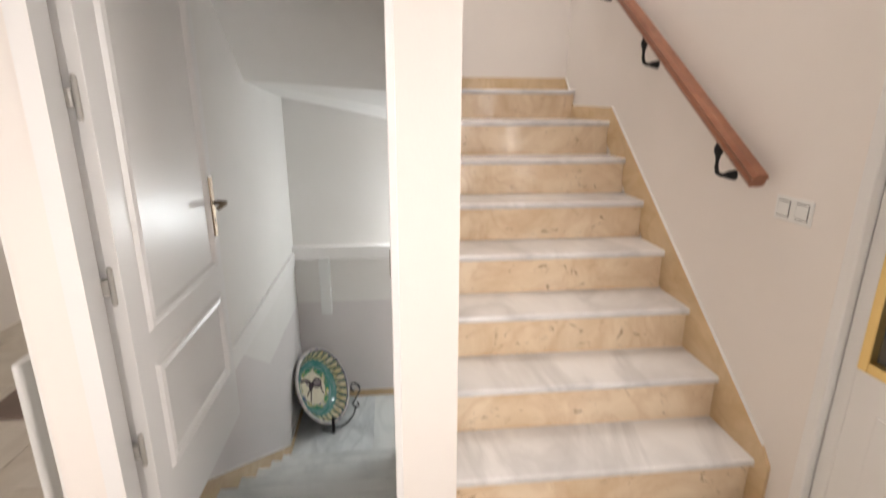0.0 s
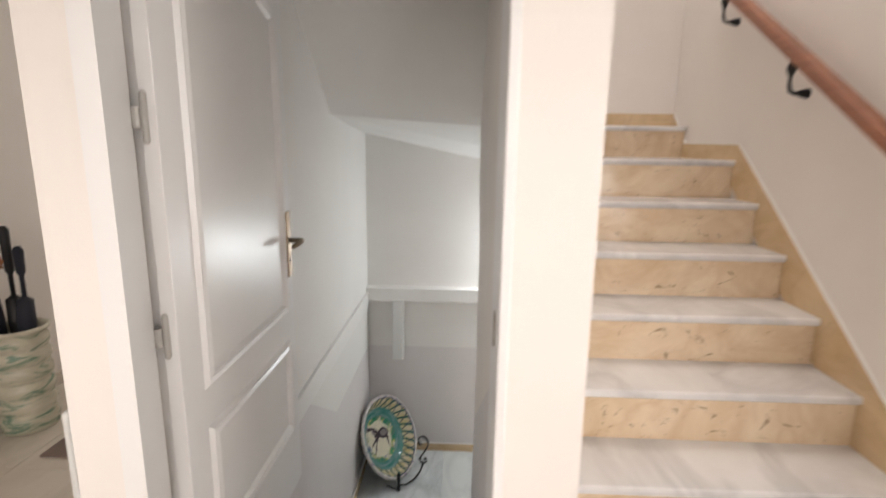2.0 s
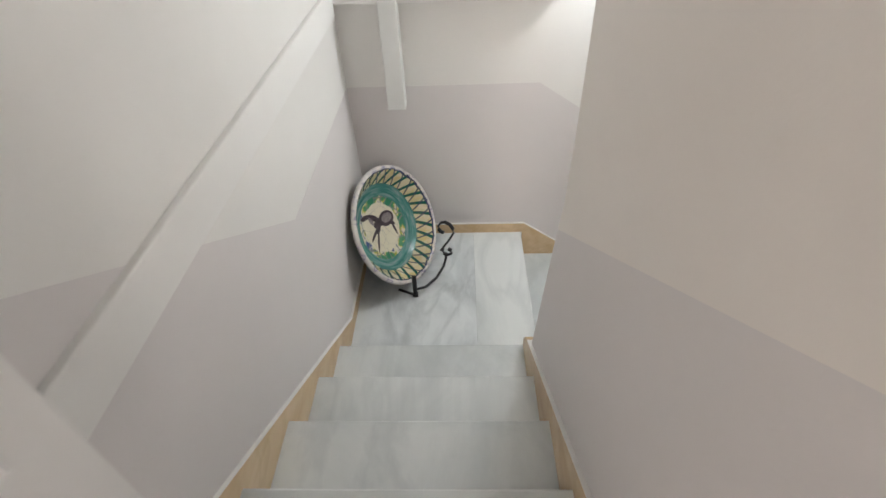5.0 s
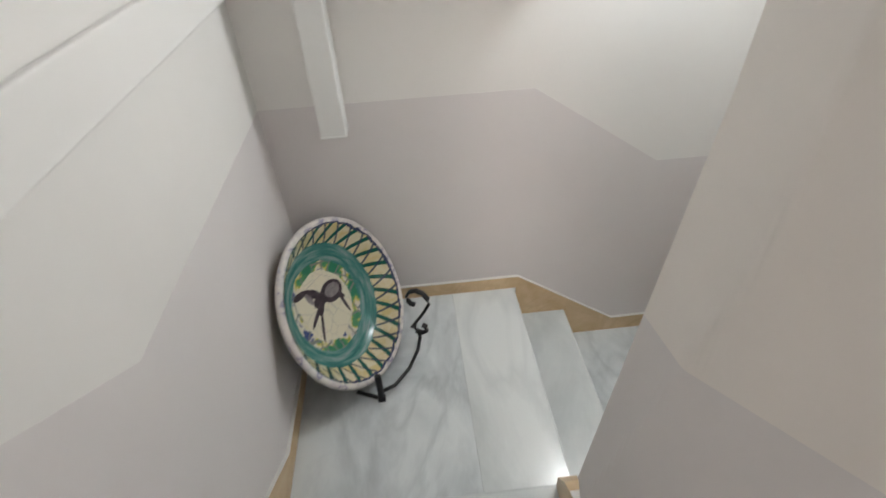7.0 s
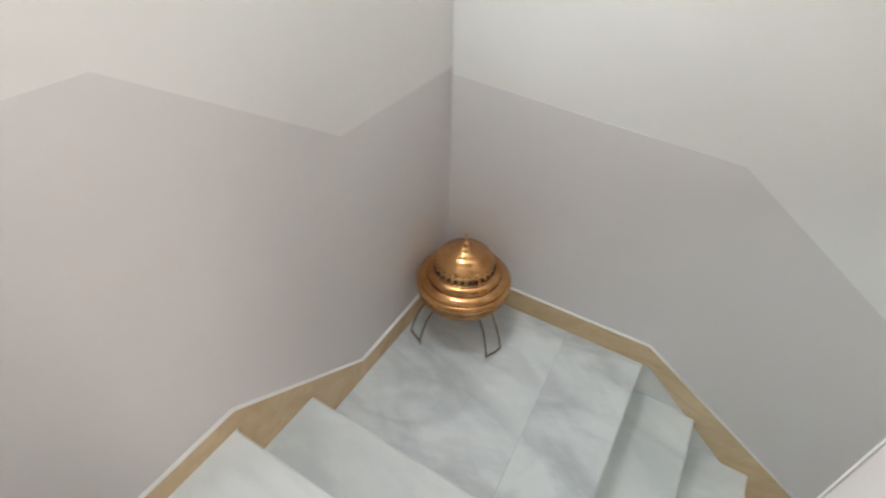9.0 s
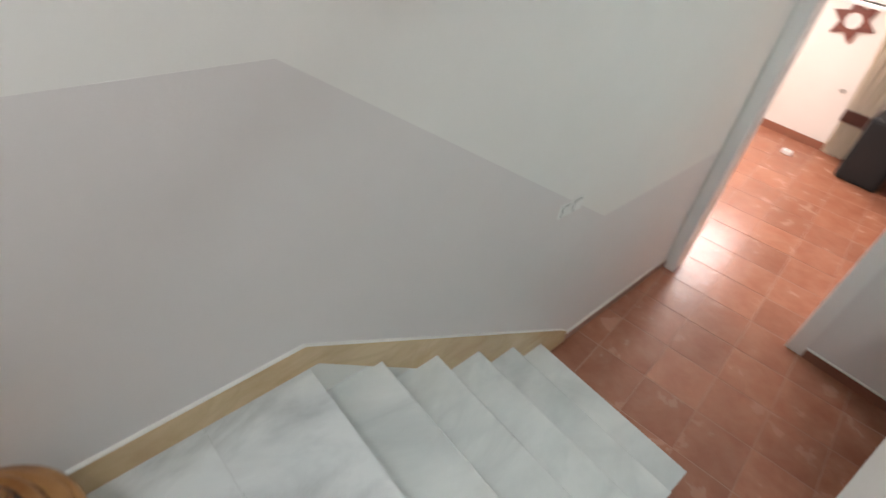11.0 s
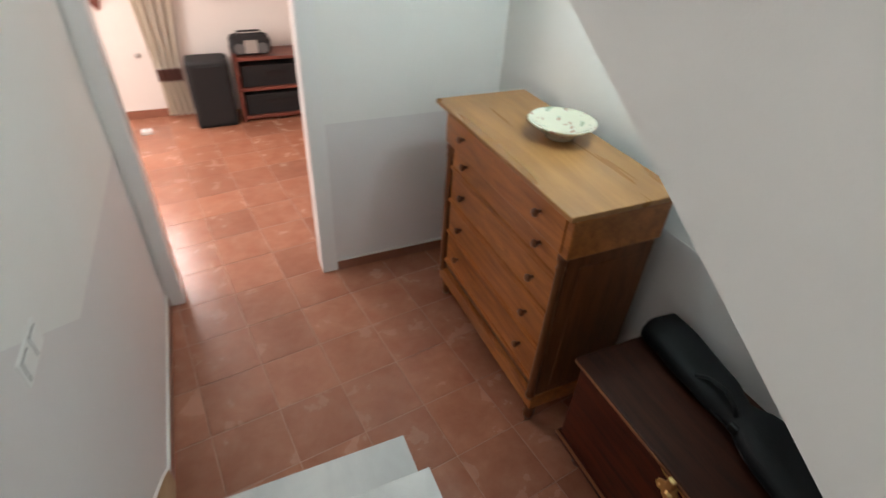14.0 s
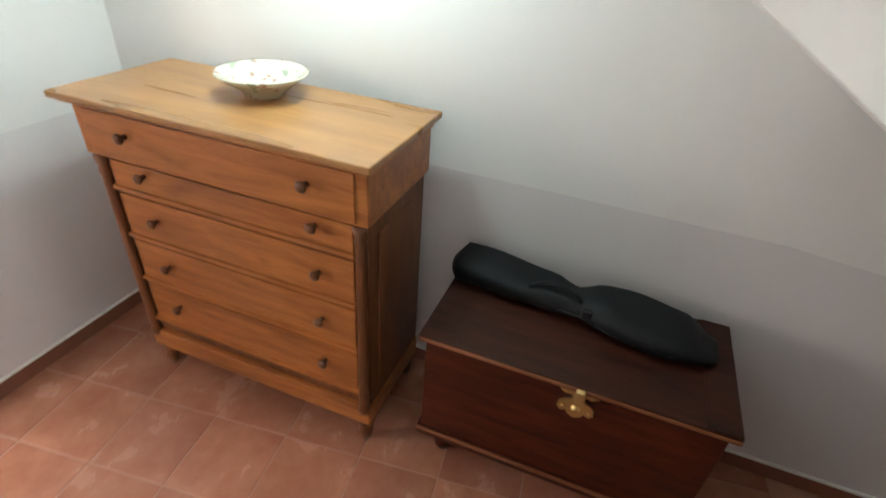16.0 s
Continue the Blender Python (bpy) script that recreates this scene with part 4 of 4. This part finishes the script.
for i, ((z0, z1), kz) in enumerate(zip(rows, knobs)):
    fx = -0.262 if i == 0 else -0.288
    y0, y1 = (0.205, 1.2) if i == 0 else (0.228, 1.176)
    dr = part("drawer", box(fx - 0.02, fx, y0, y1, z0 + 0.008, z1 - 0.008, 0.004), PINE, chest)
    if i:
        part("bead", prism([(fx - 0.006, z0 - 0.004), (fx + 0.012, z0 + 0.0), (fx + 0.010, z0 + 0.012), (fx - 0.006, z0 + 0.016)], "y", 0.222, 1.182), PINE, dr)
    for ky in (0.375, 1.045):
        k = part("knob", tube([(fx, ky, kz), (fx + 0.012, ky, kz), (fx + 0.018, ky, kz), (fx + 0.026, ky, kz), (fx + 0.034, ky, kz), (fx + 0.037, ky, kz)], [0.009, 0.008, 0.015, 0.019, 0.014, 0.004], 14), KNOBWOOD, dr, "dark turned knob", True)
for cy in (0.2, 1.204):
    part("column", tube([(-0.283, cy, z) for z in (-2.66, -2.64, -2.62, -2.60, -2.3, -1.92, -1.90, -1.88, -1.86, -1.84)], [0.022, 0.024, 0.017, 0.020, 0.018, 0.016, 0.021, 0.016, 0.022, 0.022], 16), PINESHADE, chest, "turned corner column", True)
part("plinth", box(-0.715, -0.275, 0.175, 1.229, -2.73, -2.64, 0.006), PINE, chest)
for fx, fy in ((-0.31, 0.212), (-0.31, 1.192), (-0.68, 0.212), (-0.68, 1.192)):
    part("bun_foot", lathe([(0, 0), (0.016, 0), (0.022, 0.02), (0.03, 0.05), (0.026, 0.08), (0.032, 0.10), (0.036, 0.12), (0.0, 0.12)], (fx, fy, FL), 18), PINESHADE, chest, "", True)

# bowl on the chest
def bowl_glaze():
    m = principled("cream_speckled_glaze", (0.78, 0.74, 0.58), 0.14)
    v = coords(m)
    a = noise_fac(m, v, 26, 2, 0.5)
    b = noise_fac(m, v, 19, 2, 0.5, 0.5)
    c = mix(m, ramp(m, a, [(0.61, (0, 0, 0)), (0.66, (0.8, 0.8, 0.8))]), (0.66, 0.63, 0.50), (0.42, 0.20, 0.15))
    base(m, mix(m, ramp(m, b, [(0.63, (0, 0, 0)), (0.68, (0.7, 0.7, 0.7))]), c, (0.26, 0.32, 0.22)))
    return m


bowl = thing("bowl", (-0.555, 0.70, -1.617), "cream glazed bowl with small flowers on the chest", "bowl")
part("body", lathe([(0, 0.016), (0.045, 0.018), (0.08, 0.034), (0.117, 0.06), (0.14, 0.074), (0.147, 0.076), (0.149, 0.072), (0.122, 0.052), (0.09, 0.029), (0.068, 0.012), (0.063, 0.0), (0.0, 0.0)], (-0.555, 0.70, -1.617), 56), bowl_glaze(), bowl, "", True)

# ---- wooden trunk ----
trunk = thing("wooden_trunk", (-0.52, 1.88, FL), "dark mahogany blanket trunk with a brass lock plate", "trunk")
part("lid", box(-0.765, -0.278, 1.405, 2.35, -2.205, -2.178, 0.005, 3), DARKTOP, trunk, "dark worn lid")
part("lid_cleat", box(-0.763, -0.280, 2.255, 2.348, -2.179, -2.1735, 0.002), DARKTOP, trunk)
part("body", box(-0.748, -0.302, 1.425, 2.33, -2.66, -2.205, 0.003), DARK, trunk)
part("base_moulding", box(-0.755, -0.284, 1.410, 2.345, -2.672, -2.632, 0.010, 3), DARK, trunk)
part("worn_edge", box(-0.287, -0.276, 1.407, 2.348, -2.2, -2.184, 0.004), WORNDARK, trunk, "rubbed orange-brown lid edge")
part("worn_edge", box(-0.292, -0.281, 1.412, 2.343, -2.643, -2.632, 0.003), WORNDARK, trunk, "rubbed orange-brown moulding edge")
for fx in (-0.68, -0.40):
    for fy in (1.49, 2.26):
        part("foot", lathe([(0, 0), (0.024, 0), (0.034, 0.02), (0.042, 0.07), (0.036, 0.12), (0.026, 0.145), (0.036, 0.16), (0.036, 0.182), (0, 0.182)], (fx, fy, FL), 16), DARK, trunk, "", True)
# lock: scrolled plate below the lid, hasp over its edge
lock = part("lock_plate", prism([(1.885, -2.262), (1.905, -2.252), (1.935, -2.252), (1.955, -2.262), (1.972, -2.276), (1.975, -2.298), (1.962, -2.312), (1.948, -2.305), (1.94, -2.318), (1.92, -2.328), (1.90, -2.318), (1.892, -2.305), (1.878, -2.312), (1.865, -2.298), (1.868, -2.276)], "x", -0.302, -0.295), BRASS, trunk, "ornate brass lock plate")
part("hasp_plate", prism([(1.868, -2.206), (1.972, -2.206), (1.976, -2.218), (1.958, -2.228), (1.94, -2.226), (1.936, -2.262), (1.92, -2.272), (1.904, -2.262), (1.90, -2.226), (1.882, -2.228), (1.864, -2.218)], "x", -0.296, -0.288), BRASS, lock)
part("hasp", box(-0.292, -0.262, 1.906, 1.934, -2.232, -2.186, 0.005), BRASS, lock)
part("boss", tube([(-0.296, 1.92, -2.288), (-0.282, 1.92, -2.288)], [0.016, 0.009], 14), BRASS, lock)
for ky in (1.88, 1.96):
    part("stud", tube([(-0.296, ky, -2.292), (-0.29, ky, -2.292)], [0.006, 0.003], 8), BRASS, lock)

# soft black instrument case on the trunk
case = thing("instrument_case", (-0.64, 1.85, -2.178), "black padded instrument case lying on the dark trunk", "instrument case")
bm = bmesh.new()
sections = []
for k in range(29):
    u = k / 28
    y = 1.385 + 0.90 * u
    box_w = 0.088 + 0.006 * math.sin(u * 9)
    lobe = math.sin(math.pi * min(1, max(0, (u - 0.48) / 0.55)))
    w = max(box_w * (1 - 0.25 * min(1, max(0, (u - 0.42) / 0.1))), 0.122 * max(0.0, lobe) ** 0.5) if u < 0.62 else max(0.122 * max(0.0, lobe) ** 0.5, 0.02)
    w *= min(1, (max(u, 0.004) / 0.03) ** 0.5)
    h = (0.046 - 0.013 * math.exp(-((u - 0.50) / 0.05) ** 2) + 0.004 * math.sin(u * 13)) * min(1, 0.6 + 12 * u) * (1 if u < 0.9 else max(0.3, (1 - u) / 0.1) ** 0.6)
    xc = -0.662 + 0.085 * u
    ring = []
    for i in range(20):
        a = 2 * math.pi * i / 20
        ca, sa = math.cos(a), math.sin(a)
        sag = 0.004 * noise.noise(Vector((y * 9, a * 1.5, 0)))
        ring.append(bm.verts.new((xc + (w + sag) * math.copysign(abs(ca) ** 0.7, ca), y, -2.176 + h + (h + sag) * math.copysign(abs(sa) ** 0.75, sa))))
    sections.append(ring)
for a, b in zip(sections, sections[1:]):
    for i in range(20):
        bm.faces.new((a[i], a[(i + 1) % 20], b[(i + 1) % 20], b[i]))
bm.faces.new(sections[0][::-1])
bm.faces.new(sections[-1])
bmesh.ops.recalc_face_normals(bm, faces=bm.faces[:])
part("case_body", bm, LEATHER, case, "", True)
part("carry_handle", tube([(-0.575, 1.68, -2.10), (-0.585, 1.72, -2.075), (-0.59, 1.78, -2.068), (-0.58, 1.83, -2.08), (-0.57, 1.86, -2.105)], 0.010, 8, 0.5), LEATHER, case, "", True)
part("zip", tube([(-0.672 + 0.09 * k / 12 + (0.084 if k < 6 else 0.082 if k < 8 else 0.112), 1.43 + 0.066 * k, -2.14) for k in range(12)], 0.003, 6), IRON, case)
part("strap_tab", box(-0.548, -0.526, 1.865, 1.90, -2.135, -2.10, 0.006), IRON, case, "dull strap buckle")

# ---- cellar room ----
speaker = thing("loudspeaker", (0.79, -2.95, FL), "black floor loudspeaker with rounded corners", "loudspeaker")
part("cabinet", box(0.60, 0.975, -3.12, -2.80, FL, -2.225, 0.035, 4), BLACK, speaker)
part("grille", box(0.635, 0.94, -2.80, -2.792, FL + 0.04, -2.26, 0.004), BLACK, speaker)
shelf = thing("media_shelf", (0.2, -3.0, FL), "red-brown wooden media shelf with dark equipment", "shelf")
for z in (FL + 0.03, FL + 0.31, FL + 0.60):
    part("board", box(-0.16, 0.55, -3.2, -2.85, z, z + 0.03, 0.003), REDWOOD, shelf)
for x in (-0.16, 0.52):
    part("side", box(x, x + 0.03, -3.2, -2.85, FL, FL + 0.66, 0.003), REDWOOD, shelf)
for z in (FL + 0.065, FL + 0.345):
    amp = thing("hifi_unit", (0.2, -3.0, z), "black hi-fi unit on the media shelf", "hi-fi", "hi-fi units")
    part("housing", box(-0.1, 0.5, -3.15, -2.88, z - 0.005, z + 0.2, 0.008), BLACK, amp)
    part("display", box(0.05, 0.3, -2.88, -2.876, z + 0.1, z + 0.14), IRON, amp)
boom = thing("portable_radio", (0.36, -3.0, FL + 0.63), "dark portable radio on the media shelf", "radio")
part("housing", box(0.18, 0.55, -3.12, -2.90, FL + 0.63, FL + 0.80, 0.05, 4), BLACK, boom)
part("face_panel", box(0.305, 0.425, -2.902, -2.893, FL + 0.655, FL + 0.775, 0.004), STEEL, boom, "dull silver control panel")
part("speaker_cover", tube([(0.26, -2.905, FL + 0.70), (0.26, -2.893, FL + 0.70)], 0.05, 20), GAP, boom)
part("speaker_cover", tube([(0.47, -2.905, FL + 0.70), (0.47, -2.893, FL + 0.70)], 0.05, 20), GAP, boom)
part("carry_handle", tube([(0.24, -3.0, FL + 0.79), (0.27, -3.0, FL + 0.835), (0.46, -3.0, FL + 0.835), (0.49, -3.0, FL + 0.79)], 0.01, 8), BLACK, boom)

curtain = thing("curtain", (1.15, -3.18, FL), "cream curtain gathered with a brown braided tie", "curtain")


def drape(z0, z1, width, shift, name, mat, puff=0.0):
    bm = bmesh.new()
    rings = []
    for r in range(15):
        v = r / 14
        z = z0 + (z1 - z0) * v
        ring = []
        for i in range(41):
            u = i / 40
            w = width(v)
            x = shift(v) + (u - 0.5) * w
            yy = -3.17 + 0.028 * math.sin(u * 26 + 0.5 * math.sin(v * 4)) + puff
            ring.append(bm.verts.new((x, yy, z)))
        rings.append(ring)
    for a, b in zip(rings, rings[1:]):
        for i in range(40):
            bm.faces.new((a[i], a[i + 1], b[i + 1], b[i]))
    bmesh.ops.solidify(bm, geom=bm.faces[:], thickness=0.004)
    return part(name, bm, mat, curtain, "", True)


drape(FL + 0.03, -2.48, lambda v: 0.24 - 0.03 * v, lambda v: 1.10 + 0.02 * v, "lower_drape", CLOTH)
drape(-2.48, -2.36, lambda v: 0.215, lambda v: 1.125, "tie_band", BAND, 0.012)
drape(-2.36, -0.5, lambda v: 0.22 + 0.42 * v ** 1.2, lambda v: 1.13 - 0.02 * v, "upper_drape", CLOTH)
hook = thing("curtain_hook", (1.36, -3.24, -2.24), "small grey curtain hold-back knob on the wall", "hook")
part("knob", tube([(1.36, -3.25, -2.24), (1.36, -3.215, -2.24), (1.36, -3.205, -2.24)], [0.012, 0.022, 0.012], 14), STEEL, hook)

star = thing("star_ornament", (1.6, -3.235, -1.68), "dark red-brown wooden star hanging on the wall", "wall ornament")
pts = []
for i in range(12):
    a = math.pi * i / 6 + 0.26
    rr = 0.20 if i % 2 == 0 else 0.11
    pts.append((1.6 + rr * math.cos(a), -1.66 + rr * math.sin(a)))
part("star_body", prism(pts, "y", -3.25, -3.225), REDWOOD, star)
part("mirror_disc", tube([(1.6, -3.225, -1.66), (1.6, -3.221, -1.66)], 0.07, 24), GLASSBRIGHT, star)

mirror = thing("wall_mirror", (0.33, -3.24, -1.4), "mirror in a red-brown wooden frame", "mirror")
part("glass", box(0.0, 0.66, -3.25, -3.24, -1.72, -1.02), GLASSBRIGHT, mirror)
for a in ((-0.06, 0.72, -1.775, -1.71), (-0.06, 0.72, -1.03, -0.965), (-0.06, 0.005, -1.71, -1.03), (0.655, 0.72, -1.71, -1.03)):
    part("frame_bar", box(a[0], a[1], -3.25, -3.222, a[2], a[3], 0.006), REDWOOD, mirror)

plug = thing("plug_adapter", (1.43, -2.84, FL), "small white plug adapter lying on the tiles", "adapter")
part("housing", box(1.385, 1.475, -2.875, -2.805, FL, FL + 0.04, 0.010, 3), PLASTIC, plug)
part("socket_hole", box(1.415, 1.445, -2.85, -2.83, FL + 0.0395, FL + 0.0415), GAP, plug)

win = thing("window_1", (1.97, -3.3, -1.5), "white framed cellar room window", "window", kind="structure")
for a in ((1.4, 1.45, -1.5, -0.45), (2.5, 2.55, -1.5, -0.45), (1.45, 2.5, -1.5, -1.45), (1.45, 2.5, -0.5, -0.45), (1.95, 2.0, -1.45, -0.5)):
    part("window_frame", box(a[0], a[1], -3.40, -3.35, a[2], a[3], 0.003), WHITE, win)
part("window_sill", box(1.36, 2.59, -3.34, -3.21, -1.53, -1.5, 0.005), WHITE, win)

# ---- hall ----
def stand_glaze():
    m = principled("painted_cream_ceramic", (0.6, 0.57, 0.45), 0.25)
    v = coords(m, (1, 1, 3.2))
    a = noise_fac(m, v, 6, 4, 0.6, 1.0)
    base(m, ramp(m, a, [(0.36, (0.20, 0.30, 0.22)), (0.46, (0.58, 0.55, 0.42)), (0.62, (0.66, 0.62, 0.50)), (0.70, (0.30, 0.36, 0.27))]))
    bump(m, a, 0.3, 0.01)
    return m


sx, sy = -2.21, 1.53
ustand = thing("umbrella_stand", (sx, sy, 0), "cream ceramic umbrella stand painted with green bands", "umbrella stand")
prof = [(0, 0.0), (0.115, 0.0)]
for k in range(6):
    z = 0.02 + 0.078 * k
    prof += [(0.112, z), (0.122, z + 0.02), (0.122, z + 0.05), (0.112, z + 0.07)]
prof += [(0.128, 0.495), (0.13, 0.51), (0.12, 0.515), (0.10, 0.50), (0.10, 0.05), (0, 0.04)]
part("body", lathe(prof, (sx, sy, 0), 36), stand_glaze(), ustand, "", True)
NAVY = paint("dark_navy_umbrella_cloth", (0.015, 0.017, 0.03), (0.01, 0.011, 0.02), 0.7, 0.3)
ORANGE = principled("orange_cane_handle", (0.42, 0.15, 0.05), 0.4)
for k, (dx, dy, lean, hmat, lab) in enumerate(((-0.05, -0.03, 0.02, ORANGE, "dark folded umbrella with an orange crook handle"), (0.0, 0.02, 0.05, IRON, "black folded umbrella with a straight grip"), (0.05, 0.0, 0.09, NAVY, "dark folded umbrella with a thick black grip"))):
    u = thing("umbrella", (sx + dx, sy + dy, 0.05), lab, "umbrella", "umbrellas in the stand")
    b = Vector((sx + dx * 0.6, sy + dy, 0.05))
    t = Vector((sx + dx * 1.2 - 0.02 + lean * 0.3, sy + dy, 0.66))
    part("canopy", tube([b, b.lerp(t, 0.4), b.lerp(t, 0.8), b.lerp(t, 0.97), t], [0.012, 0.03, 0.038, 0.034, 0.012], 10), NAVY if k != 1 else IRON, u, "", True)
    if k == 0:
        part("crook", tube([t, t + upz * 0.08, t + upz * 0.16] + [t + upz * 0.16 + Vector((0.04 - 0.04 * math.cos(a), 0, 0.05 * math.sin(a))) for a in (0.6, 1.2, 1.8, 2.4, 3.0, 3.5)], 0.011, 8), hmat, u, "orange crook handle", True)
    else:
        part("grip", tube([t, t + upz * 0.10, t + upz * 0.12, t + upz * (0.22 + 0.09 * (k == 1)), t + upz * (0.24 + 0.09 * (k == 1))], [0.010, 0.010, 0.019, 0.022, 0.012], 10), hmat, u, "dark grip", True)

rug = thing("rug", (-1.5, 1.75, 0), "flat brown woven rug on the marble floor", "rug")
part("weave", box(-1.95, -1.05, 1.27, 2.3, 0, 0.012, 0.004), RUG, rug)

heater = thing("panel_heater", (-1.18, 0.85, 0), "slim white panel heater on small chrome feet", "heater")
part("panel", box(-1.235, -1.205, 0.60, 1.12, 0.06, 0.62, 0.014, 3), PLASTIC, heater)
for y in (0.72, 1.02):
    part("foot", tube([(-1.28, y, 0.012), (-1.16, y, 0.012)], 0.012, 10), STEEL, heater, "chrome foot", True)
    part("foot_post", tube([(-1.22, y, 0.01), (-1.22, y, 0.08)], 0.008, 8), STEEL, heater)

# ---- floor tiles ----
def shared(name, bm, mat):
    me = bpy.data.meshes.new(name)
    bm.to_mesh(me)
    bm.free()
    me.materials.append(mat)
    return me


def tile_mesh(w, h, name, mat, depth=0.01, bev=0.003):
    bm = bmesh.new()
    lo = [bm.verts.new((sx_ * w / 2, sy_ * h / 2, -depth)) for sx_, sy_ in ((-1, -1), (1, -1), (1, 1), (-1, 1))]
    mi = [bm.verts.new((sx_ * w / 2, sy_ * h / 2, -bev * 0.6)) for sx_, sy_ in ((-1, -1), (1, -1), (1, 1), (-1, 1))]
    hi = [bm.verts.new((sx_ * (w / 2 - bev), sy_ * (h / 2 - bev), 0)) for sx_, sy_ in ((-1, -1), (1, -1), (1, 1), (-1, 1))]
    for a, b in ((lo, mi), (mi, hi)):
        for i in range(4):
            bm.faces.new((a[i], a[(i + 1) % 4], b[(i + 1) % 4], b[i]))
    bm.faces.new(hi)
    bmesh.ops.recalc_face_normals(bm, faces=bm.faces[:])
    return shared(name, bm, mat)


floor_cellar = bpy.data.objects["floor_cellar"]
pitch = 0.313
tile = tile_mesh(pitch - 0.005, pitch - 0.005, "tile", TERRA, 0.006, 0.002)
turn_tiles = radians(7.0)
rng = random.Random(4)
ct, st = math.cos(turn_tiles), math.sin(turn_tiles)
for i in range(-13, 14):
    for j in range(-14, 15):
        lx, ly = (i + 0.5) * pitch, (j + 0.5) * pitch
        x = 0.172 + lx * ct - ly * st
        y = 0.632 + lx * st + ly * ct
        hall_part = XB - 0.12 < x < XW + 0.1 and YE - 0.3 < y < 2.6
        room_part = -0.35 < x < 2.6 and -3.38 < y <= YE
        if hall_part or room_part:
            o = new("tile", tile)
            o.parent = floor_cellar
            o.matrix_basis = Matrix.Translation((x, y, FL + rng.uniform(-0.0006, 0.0006))) @ Matrix.Rotation(turn_tiles, 4, 'Z')
floor_hall = bpy.data.objects["floor_hall"]
hall_tile = tile_mesh(0.397, 0.397, "hall_tile", HALLMARBLE, 0.003, 0.0008)
for i in range(3):
    for j in range(9):
        o = new("tile", hall_tile)
        o.parent = floor_hall
        o.matrix_basis = Matrix.Translation((-2.2 + 0.4 * i, -0.6 + 0.4 * j, 0))
